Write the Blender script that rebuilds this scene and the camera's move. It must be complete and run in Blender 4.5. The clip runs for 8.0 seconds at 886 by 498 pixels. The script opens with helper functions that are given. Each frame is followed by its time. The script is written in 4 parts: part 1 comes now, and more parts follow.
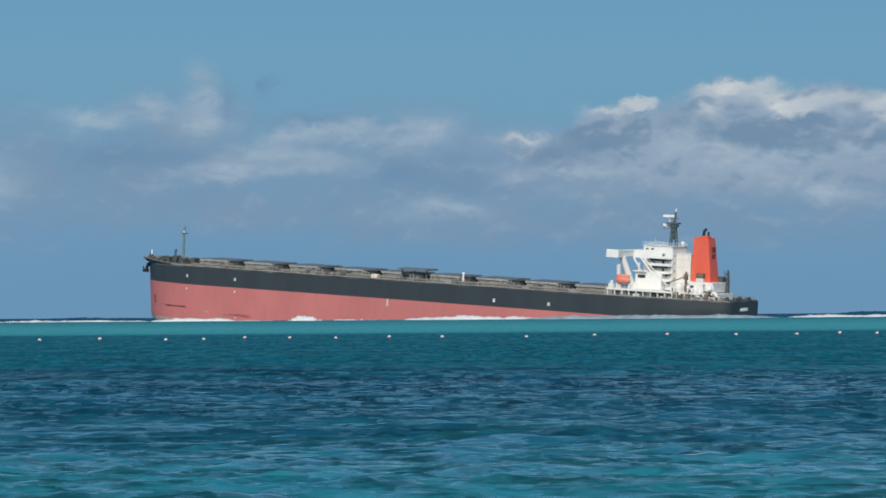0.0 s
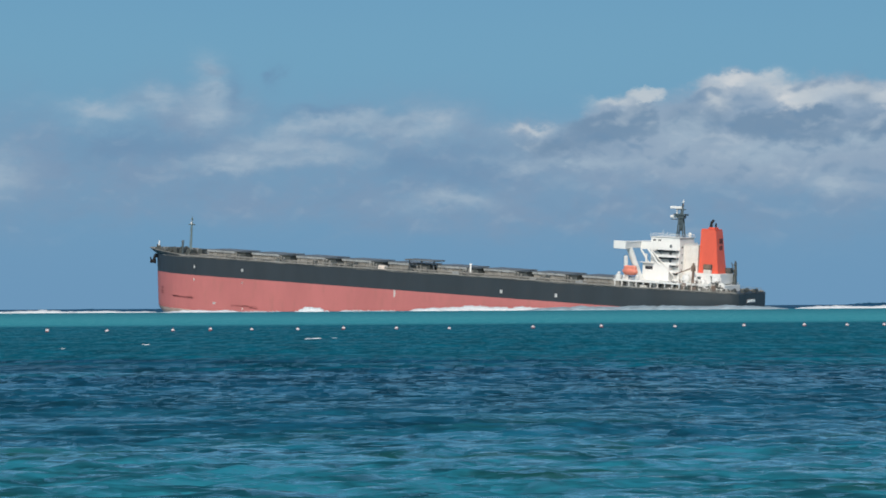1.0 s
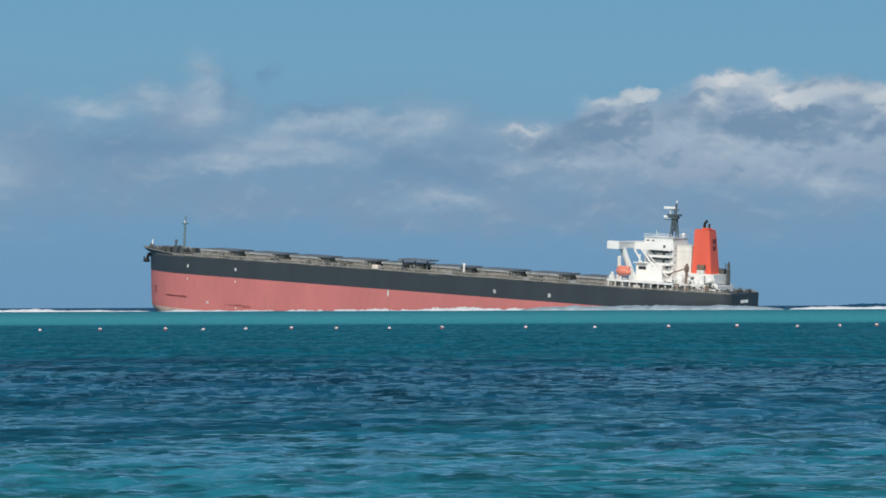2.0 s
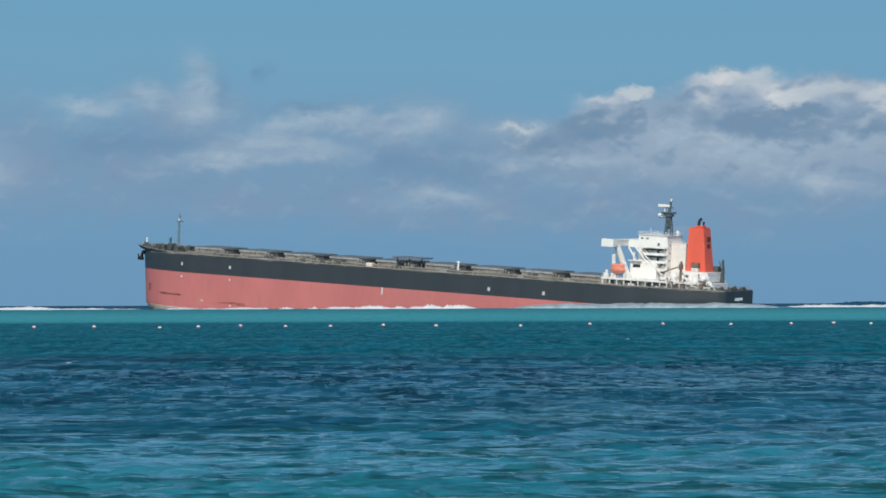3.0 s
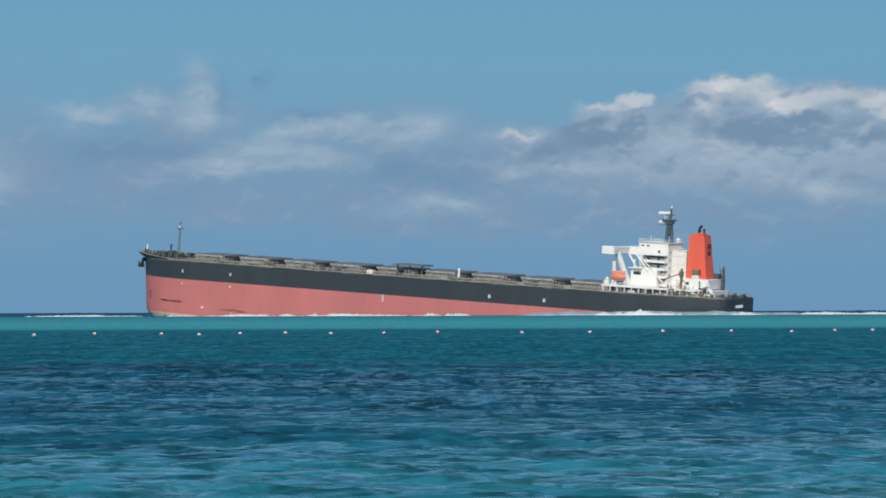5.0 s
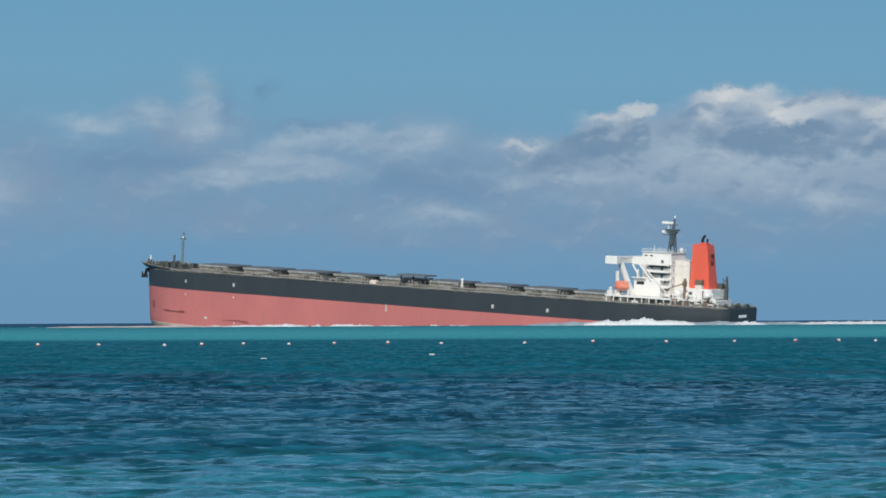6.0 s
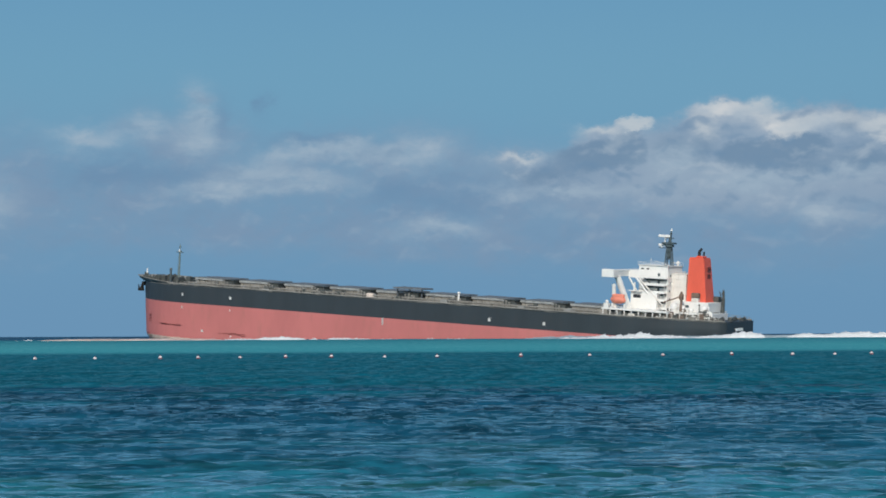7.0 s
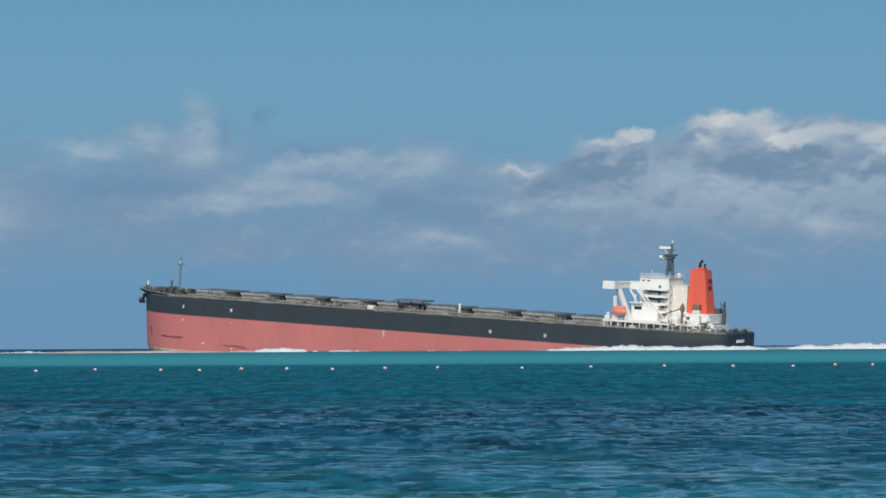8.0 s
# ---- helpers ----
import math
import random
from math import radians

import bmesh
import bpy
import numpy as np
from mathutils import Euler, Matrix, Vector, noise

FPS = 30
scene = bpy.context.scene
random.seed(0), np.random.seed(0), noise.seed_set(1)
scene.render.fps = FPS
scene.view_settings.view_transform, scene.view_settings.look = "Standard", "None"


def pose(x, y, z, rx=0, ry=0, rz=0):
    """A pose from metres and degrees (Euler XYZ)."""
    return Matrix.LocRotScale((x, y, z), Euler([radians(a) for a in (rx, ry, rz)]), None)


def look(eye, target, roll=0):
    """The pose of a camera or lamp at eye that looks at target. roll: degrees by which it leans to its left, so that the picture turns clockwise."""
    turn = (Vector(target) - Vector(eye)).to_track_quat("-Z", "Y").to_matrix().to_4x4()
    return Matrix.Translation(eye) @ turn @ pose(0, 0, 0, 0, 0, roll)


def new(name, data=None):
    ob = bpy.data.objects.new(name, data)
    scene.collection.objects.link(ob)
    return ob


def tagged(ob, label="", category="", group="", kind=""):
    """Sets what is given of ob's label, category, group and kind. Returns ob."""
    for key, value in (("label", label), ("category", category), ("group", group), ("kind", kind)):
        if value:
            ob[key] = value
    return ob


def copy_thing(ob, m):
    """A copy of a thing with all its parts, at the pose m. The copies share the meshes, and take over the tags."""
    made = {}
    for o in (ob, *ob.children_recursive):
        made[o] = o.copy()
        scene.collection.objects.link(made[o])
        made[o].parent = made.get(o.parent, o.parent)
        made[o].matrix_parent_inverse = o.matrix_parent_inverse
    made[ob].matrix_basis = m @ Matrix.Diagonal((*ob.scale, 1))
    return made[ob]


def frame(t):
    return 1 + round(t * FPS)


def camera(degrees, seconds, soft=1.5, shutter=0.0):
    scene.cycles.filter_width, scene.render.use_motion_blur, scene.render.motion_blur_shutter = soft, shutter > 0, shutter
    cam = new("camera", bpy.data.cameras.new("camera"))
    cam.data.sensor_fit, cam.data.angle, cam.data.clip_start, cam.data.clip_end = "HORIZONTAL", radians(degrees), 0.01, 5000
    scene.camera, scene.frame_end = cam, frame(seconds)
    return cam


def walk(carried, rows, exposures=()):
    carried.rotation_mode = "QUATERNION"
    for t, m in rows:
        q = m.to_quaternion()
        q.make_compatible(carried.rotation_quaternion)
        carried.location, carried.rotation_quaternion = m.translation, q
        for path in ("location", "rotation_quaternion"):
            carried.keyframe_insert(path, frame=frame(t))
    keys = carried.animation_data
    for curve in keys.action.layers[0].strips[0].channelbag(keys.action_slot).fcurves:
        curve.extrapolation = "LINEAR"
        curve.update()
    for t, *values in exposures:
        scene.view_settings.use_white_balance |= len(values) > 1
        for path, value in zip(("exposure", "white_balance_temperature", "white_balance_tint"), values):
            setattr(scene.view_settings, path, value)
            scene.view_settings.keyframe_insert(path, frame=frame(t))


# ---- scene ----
cam = camera(18.5, 8.0, soft=1.75)
EYE = 1.9
TURNS = [(0, -0.157, 1.385, -0.389), (0.5, -0.072, 1.286, -0.359), (1, -0.003, 1.2, -0.35), (1.5, -0.066, 1.21, -0.268),
         (3, -0.26, 1.149, -0.2), (3.5, -0.325, 1.226, -0.22), (4, -0.326, 1.23, -0.235), (4.5, -0.276, 1.243, -0.16),
         (6, -0.182, 1.514, -0.247), (6.5, -0.22, 1.646, -0.262), (7, -0.256, 1.791, -0.254), (7.5, -0.261, 1.931, -0.25),
         (8, -0.238, 2.044, -0.3)]
walk(cam, [(t, pose(0, 0, EYE, 90 + up, 0, turn) @ pose(0, 0, 0, 0, 0, lean)) for t, turn, up, lean in TURNS],
     exposures=[(0, -0.06), (1, 0.0), (4.5, 0.0), (6.5, -0.04), (8, -0.07)])

# ---- world: sky with a bank of cloud over the horizon, one sun ----
SUN_TO = Vector((-0.1, -0.83, 0.54)).normalized()
F = 784 / math.tan(radians(9.25))  # sky units per radian


class Nodes:
    """Small helper that adds nodes to one tree."""

    def __init__(self, tree):
        self.tree = tree
        tree.nodes.clear()

    def add(self, kind, ins=None, **props):
        n = self.tree.nodes.new(kind)
        if "operation" in props:
            n.operation = props["operation"]
        if "use_clamp" in props:
            n.use_clamp = props["use_clamp"]
        if "data_type" in props:
            n.data_type, n.blend_type = props["data_type"], props["blend_type"]
        if "interpolation_type" in props:
            n.interpolation_type = props["interpolation_type"]
        for k, v in (ins or {}).items():
            if isinstance(v, bpy.types.NodeSocket):
                self.tree.links.new(v, n.inputs[k])
            else:
                n.inputs[k].default_value = v
        return n

    def math(self, op, a, b=0.0, c=None, clamp=False):
        ins = {0: a, 1: b}
        if c is not None:
            ins[2] = c
        return self.add("ShaderNodeMath", ins, operation=op, use_clamp=clamp).outputs[0]

    def mix(self, f, a, b, mode="MIX"):
        n = self.add("ShaderNodeMix", {0: f, 6: a, 7: b}, data_type="RGBA", blend_type=mode)
        return n.outputs[2]

    def smooth(self, v, lo, hi, a=0.0, b=1.0):
        return self.add("ShaderNodeMapRange", {0: v, 1: lo, 2: hi, 3: a, 4: b}, interpolation_type="SMOOTHSTEP").outputs[0]

    def noise(self, vec, scale, detail=4.0, rough=0.55, dist=0.0):
        return self.add("ShaderNodeTexNoise", {"Vector": vec, "Scale": scale, "Detail": detail, "Roughness": rough, "Distortion": dist})

    def ramp(self, fac, stops):
        n = self.add("ShaderNodeValToRGB", {0: fac})
        el = n.color_ramp.elements
        while len(el) < len(stops):
            el.new(0.5)
        for e, (p, col) in zip(el, stops):
            e.position, e.color = p, (*col, 1)
        return n.outputs[0]


def rgb(r, g, b):
    return tuple((c / 255 / 12.92 if c < 10.3 else ((c / 255 + 0.055) / 1.055) ** 2.4) for c in (r, g, b)) + (1.0,)


def build_world():
    w = bpy.data.worlds.new("sky")
    scene.world = w
    w.use_nodes = True
    n = Nodes(w.node_tree)
    way = n.add("ShaderNodeTexCoord").outputs["Generated"]
    xyz = n.add("ShaderNodeSeparateXYZ", {0: way}).outputs
    u = n.math("MULTIPLY", n.math("ARCTAN2", xyz[0], xyz[1]), F)      # along the horizon
    v = n.math("ADD", n.math("MULTIPLY", n.math("ARCSINE", xyz[2]), F), 5.0)   # above the horizon
    flat = n.add("ShaderNodeCombineXYZ", {0: u, 1: n.math("MULTIPLY", v, 1.5), 2: 0.0}).outputs[0]
    # billows that break up every cloud edge
    big = n.noise(flat, 0.014, 6.0, 0.6).outputs["Color"]
    fine = n.noise(flat, 0.045, 5.0, 0.6).outputs["Color"]
    warp = n.add("ShaderNodeVectorMath", {0: n.add("ShaderNodeVectorMath", {0: big, 1: (0.5, 0.5, 0.5)}, operation="SUBTRACT").outputs[0],
                                          3: 70.0}, operation="SCALE").outputs[0]
    warp2 = n.add("ShaderNodeVectorMath", {0: n.add("ShaderNodeVectorMath", {0: fine, 1: (0.5, 0.5, 0.5)}, operation="SUBTRACT").outputs[0],
                                           3: 13.0}, operation="SCALE").outputs[0]
    place = n.add("ShaderNodeCombineXYZ", {0: u, 1: v, 2: 0.0}).outputs[0]
    place = n.add("ShaderNodeVectorMath", {0: place, 1: warp}, operation="ADD").outputs[0]
    place = n.add("ShaderNodeVectorMath", {0: place, 1: warp2}, operation="ADD").outputs[0]
    px = n.add("ShaderNodeSeparateXYZ", {0: place}).outputs

    def puff(x, y, w_, h_, soft=0.75):
        """A soft billow at (x, y) in the sky, w_ by h_ half sizes."""
        a = n.math("DIVIDE", n.math("SUBTRACT", px[0], x), w_)
        b = n.math("DIVIDE", n.math("SUBTRACT", px[1], y), h_)
        r = n.math("ADD", n.math("MULTIPLY", a, a), n.math("MULTIPLY", b, b))
        if soft >= 1.0:
            return n.math("POWER", 2.718, n.math("MULTIPLY", r, -1.1))
        return n.smooth(r, 1.2, 1.2 - soft)

    def heap(puffs):
        out = None
        for p in puffs:
            q = puff(*p)
            out = q if out is None else n.math("ADD", out, n.math("MULTIPLY", q, n.math("SUBTRACT", 1.0, out)), clamp=True)
        return out

    # clear air: hazy towards the sea, bluer above
    nishita = n.add("ShaderNodeTexSky")
    nishita.sky_type, nishita.sun_disc = "NISHITA", False
    nishita.sun_elevation, nishita.sun_rotation = math.asin(SUN_TO.z), math.atan2(SUN_TO.x, SUN_TO.y)
    nishita.air_density, nishita.dust_density, nishita.ozone_density = 1.0, 0.6, 1.5
    high = nishita.outputs[0]
    high = n.mix(1.0, high, (0.11, 0.11, 0.11, 1), "MULTIPLY")
    low = n.mix(n.smooth(v, -20.0, 520.0), rgb(108, 150, 185), rgb(113, 162, 191))
    low = n.mix(n.smooth(v, 380.0, 900.0), low, rgb(97, 149, 189))
    air = n.mix(n.smooth(v, 900.0, 3200.0), low, high)

    veil = n.noise(flat, 0.012, 6.0, 0.62).outputs["Fac"]
    thick = n.smooth(veil, 0.36, 0.64, 0.6, 1.0)
    wisps = n.noise(n.add("ShaderNodeMapping", {0: flat, 3: (0.45, 1.0, 1.0)}).outputs[0], 0.02, 6.0, 0.62).outputs["Fac"]

    def billow(du, dv, scale, detail=2.6):
        """Relief of the cloud banks, shifted by (du, dv)."""
        moved = n.add("ShaderNodeVectorMath", {0: flat, 1: (du, dv * 1.5, 0.0)}, operation="ADD").outputs[0]
        return n.noise(moved, scale, detail, 0.5, 0.5).outputs["Fac"]

    # where the relief rises towards the sun it is lit, where it falls away it is shaded
    rise = n.math("SUBTRACT", billow(0, 0, 0.0095), billow(-8, 22, 0.0095))
    rise = n.math("ADD", rise, n.math("MULTIPLY", n.math("SUBTRACT", billow(0, 0, 0.026), billow(-3, 9, 0.026)), 0.45))
    # grey-violet body of the bank: a low veil under all of it, thin to the left, heavier to the right
    body = heap([(-440, 330, 120, 70, 1.1), (-400, 262, 240, 62, 1.1), (-180, 290, 170, 66, 1.1), (-20, 300, 120, 66, 1.1), (-600, 250, 260, 62, 1.1), (330, 235, 320, 80, 1.1),
                 (40, 215, 220, 56, 1.1), (430, 200, 420, 66, 1.1), (700, 240, 300, 90, 1.1), (-800, 260, 160, 110, 1.1), (-300, 190, 420, 34, 1.1), (120, 170, 320, 34, 1.1)])
    body = n.math("MULTIPLY", body, thick)
    sky = n.mix(n.math("MULTIPLY", body, 0.95), air, rgb(124, 151, 179))
    heavy = heap([(330, 322, 92, 56, 0.85), (225, 288, 120, 36, 1.0), (440, 300, 130, 84, 0.95), (522, 340, 92, 84, 0.6), (610, 335, 80, 72, 0.7), (700, 332, 150, 82, 0.65),
                  (860, 325, 150, 84, 0.7), (150, 314, 52, 16, 1.0), (520, 255, 300, 40, 1.05), (790, 262, 130, 50, 1.0)])
    sky = n.mix(n.math("MULTIPLY", heavy, 0.94), sky, rgb(144, 165, 187))
    # darker undersides
    dark = heap([(-420, 283, 110, 22, 1.1), (-372, 372, 16, 40, 1.1), (40, 250, 130, 30, 1.1), (-200, 350, 70, 12, 1.1), (-296, 417, 15, 18, 1.1), (-60, 262, 60, 20, 1.1),
                 (-560, 290, 90, 26, 1.1)])
    sky = n.mix(n.math("MULTIPLY", dark, 0.62), sky, rgb(106, 141, 174))
    shade = heap([(290, 315, 84, 30, 0.95), (352, 330, 42, 36, 0.9), (205, 288, 76, 15, 1.1), (556, 318, 50, 34, 0.9), (606, 330, 46, 24, 0.9), (668, 334, 46, 24, 0.9), (640, 302, 100, 15, 1.1),
                  (775, 310, 64, 24, 1.0), (735, 378, 20, 26, 1.1), (428, 330, 30, 22, 1.1), (480, 330, 26, 30, 1.1)])
    sky = n.mix(n.math("MULTIPLY", shade, 0.9), sky, rgb(113, 142, 170))
    # sunlit tops
    pale = heap([(-410, 398, 24, 42, 1.1), (-412, 345, 44, 34, 1.1), (-500, 366, 44, 22, 1.1), (-262, 316, 52, 18, 1.1), (-150, 330, 50, 20, 1.1), (-20, 328, 60, 30, 1.1), (-345, 266, 80, 16, 1.1),
                 (-240, 274, 110, 18, 1.1), (-390, 252, 60, 14, 1.1), (-310, 292, 60, 18, 1.1), (-215, 328, 40, 14, 1.1), (-80, 322, 44, 18, 1.1), (-790, 240, 60, 36, 1.1), (10, 190, 80, 18, 1.1), (570, 272, 110, 20, 1.1), (430, 305, 54, 32, 1.1), (230, 256, 150, 12, 1.1),
                 (680, 215, 40, 24, 1.1), (-600, 350, 60, 20, 1.1), (745, 285, 90, 14, 1.1)])
    pale = n.math("MULTIPLY", pale, n.smooth(wisps, 0.28, 0.58, 0.45, 1.0))
    sky = n.mix(n.math("MULTIPLY", pale, 0.82), sky, rgb(158, 179, 197))
    rim = heap([(312, 364, 38, 10, 1.0), (362, 374, 36, 13, 0.95), (160, 318, 36, 7, 1.0), (486, 376, 24, 24, 1.0), (515, 402, 42, 16, 0.9), (566, 404, 44, 12, 1.0), (634, 366, 50, 24, 0.9),
                (700, 384, 80, 15, 1.0), (800, 362, 60, 28, 0.95), (590, 386, 50, 14, 1.1)])
    rim = n.math("MULTIPLY", rim, n.smooth(wisps, 0.3, 0.6, 0.6, 1.0))
    sky = n.mix(n.math("MULTIPLY", rim, 0.95), sky, rgb(188, 198, 206))
    glow = heap([(508, 400, 30, 14, 1.0), (610, 368, 26, 18, 1.0)])
    sky = n.mix(n.math("MULTIPLY", glow, 0.65), sky, rgb(217, 218, 219))
    cover = n.math("MAXIMUM", n.math("MULTIPLY", body, 0.4), n.math("MAXIMUM", heavy, n.math("MULTIPLY", pale, 0.8)))
    sky = n.mix(n.math("MULTIPLY", n.smooth(rise, 0.02, 0.26, 0.0, 0.42), cover), sky, rgb(180, 194, 206))
    sky = n.mix(n.math("MULTIPLY", n.smooth(rise, -0.02, -0.26, 0.0, 0.6), cover), sky, rgb(108, 141, 172))
    # the bank goes on round the horizon
    far = n.noise(flat, 0.0022, 6.0, 0.6).outputs["Fac"]
    ring = n.math("MULTIPLY", n.smooth(far, 0.5, 0.68), n.math("MULTIPLY", n.smooth(v, 1500.0, 300.0), n.smooth(n.math("ABSOLUTE", u), 900.0, 1400.0)))
    sky = n.mix(n.math("MULTIPLY", ring, 0.7), sky, rgb(165, 180, 200))
    bg = n.add("ShaderNodeBackground", {0: sky, 1: 1.0})
    n.add("ShaderNodeOutputWorld", {0: bg.outputs[0]})


build_world()
sun = new("sun", bpy.data.lights.new("sun", "SUN"))
sun.data.energy, sun.data.angle, sun.data.color = 3.5, radians(0.6), (1.0, 0.94, 0.84)
sun.matrix_world = look((0, 0, 0), -SUN_TO)


# ---- materials ----
def mat(name, col, rough=0.6, metal=0.0, vary=0.12, scale=0.6, dirt=None, dirt_amount=0.3, bump=0.0, stretch=(1, 1, 1)):
    """A painted or weathered surface: two scales of variation, dirt, streaks."""
    m = bpy.data.materials.new(name)
    m.use_nodes = True
    n = Nodes(m.node_tree)
    co = n.add("ShaderNodeTexCoord").outputs["Object"]
    co = n.add("ShaderNodeMapping", {0: co, 3: stretch}).outputs[0]
    a = n.noise(co, scale, 5.0, 0.6).outputs["Fac"]
    b = n.noise(co, scale * 7, 3.0, 0.6).outputs["Fac"]
    c = n.mix(n.smooth(a, 0.3, 0.7), tuple(x * (1 - vary) for x in col) + (1,), tuple(min(1, x * (1 + vary)) for x in col) + (1,))
    c = n.mix(n.math("MULTIPLY", n.smooth(b, 0.5, 0.75), dirt_amount), c, (*(dirt or tuple(x * 0.6 for x in col)), 1))
    p = n.add("ShaderNodeBsdfPrincipled", {"Base Color": c, "Roughness": n.smooth(b, 0.2, 0.8, rough - 0.08, rough + 0.08), "Metallic": metal})
    if bump:
        p.inputs["Normal"].default_value = (0, 0, 0)
        bn = n.add("ShaderNodeBump", {"Height": b, "Strength": bump, "Distance": 0.05})
        m.node_tree.links.new(bn.outputs[0], p.inputs["Normal"])
    n.add("ShaderNodeOutputMaterial", {0: p.outputs[0]})
    return m


BLACK = mat("black_hull_paint", (0.033, 0.043, 0.05), 0.5, vary=0.12, scale=0.08, dirt=(0.055, 0.055, 0.055), dirt_amount=0.3, stretch=(1, 1, 0.25))
RED = mat("red_antifouling", (0.51, 0.163, 0.152), 0.7, vary=0.08, scale=0.05, dirt=(0.38, 0.16, 0.13), dirt_amount=0.35, stretch=(1, 1, 0.3))
SCRAPE = mat("scraped_paint", (0.36, 0.11, 0.105), 0.8, vary=0.3, scale=0.8)
CREAM = mat("pale_scraped_foot", (0.8, 0.69, 0.6), 0.8, vary=0.12, scale=0.2, dirt=(0.6, 0.45, 0.38))
WHITE = mat("white_ship_paint", (0.78, 0.77, 0.735), 0.45, vary=0.04, scale=0.3, dirt=(0.5, 0.42, 0.34), dirt_amount=0.18, stretch=(1, 1, 0.3))
TAN = mat("weathered_tan_grey_deck_paint", (0.235, 0.228, 0.205), 0.75, vary=0.25, scale=0.25, dirt=(0.12, 0.1, 0.08), dirt_amount=0.5)
COVER = mat("dark_hatch_cover_paint", (0.13, 0.148, 0.16), 0.65, vary=0.2, scale=0.3, dirt=(0.12, 0.09, 0.07), dirt_amount=0.4)
SKIRT = mat("grey_hatch_side_paint", (0.3, 0.325, 0.33), 0.7, vary=0.2, scale=0.4, dirt=(0.14, 0.09, 0.06), dirt_amount=0.4)
DARK = mat("dark_green_machinery_paint", (0.062, 0.07, 0.066), 0.6, vary=0.3, scale=0.7)
MAST = mat("dark_grey_mast_paint", (0.06, 0.085, 0.095), 0.55, vary=0.2, scale=0.5)
ORANGE = mat("orange_red_funnel_paint", (0.74, 0.115, 0.065), 0.5, vary=0.06, scale=0.2, dirt=(0.4, 0.07, 0.04), dirt_amount=0.15, stretch=(1, 1, 0.3))
BOAT = mat("orange_lifeboat_plastic", (0.74, 0.24, 0.16), 0.4, vary=0.1)
POLE = mat("pale_grey_green_mast_paint", (0.13, 0.18, 0.18), 0.55, vary=0.25, scale=0.5)
BROWN = mat("rust_brown_machinery_paint", (0.17, 0.115, 0.085), 0.7, vary=0.35, scale=0.8, dirt=(0.06, 0.05, 0.04), dirt_amount=0.6)
LOUVRE = mat("dark_red_louvre_paint", (0.16, 0.035, 0.03), 0.7, vary=0.2, scale=0.8)
STONE = mat("cream_aged_ship_paint", (0.72, 0.69, 0.64), 0.55, vary=0.08, scale=0.3, dirt=(0.45, 0.33, 0.24), dirt_amount=0.3, stretch=(1, 1, 0.3))
SOOT = mat("sooty_black_steel", (0.015, 0.015, 0.016), 0.8)
GLASS = mat("dark_window_glass", (0.03, 0.04, 0.05), 0.12, vary=0.05)
MARK = mat("white_marking_paint", (0.86, 0.86, 0.83), 0.6, vary=0.05)
BUOY = mat("faded_pink_white_buoy_plastic", (0.68, 0.62, 0.62), 0.5, vary=0.15, scale=6)
BAND = mat("dark_red_buoy_band", (0.16, 0.04, 0.05), 0.5, vary=0.1, scale=6)
FOAM = mat("white_sea_foam", (0.66, 0.68, 0.68), 0.9, vary=0.1, scale=0.8, dirt=(0.45, 0.6, 0.62), dirt_amount=0.55, bump=0.6)
THIN_FOAM = mat("thin_grey_foam", (0.29, 0.36, 0.39), 0.7, vary=0.25, scale=0.3, dirt=(0.16, 0.3, 0.34), dirt_amount=0.6, bump=0.5)
MURK = mat("murky_brown_water", (0.52, 0.41, 0.35), 0.6, vary=0.2, scale=0.1, dirt=(0.4, 0.4, 0.38), dirt_amount=0.5)


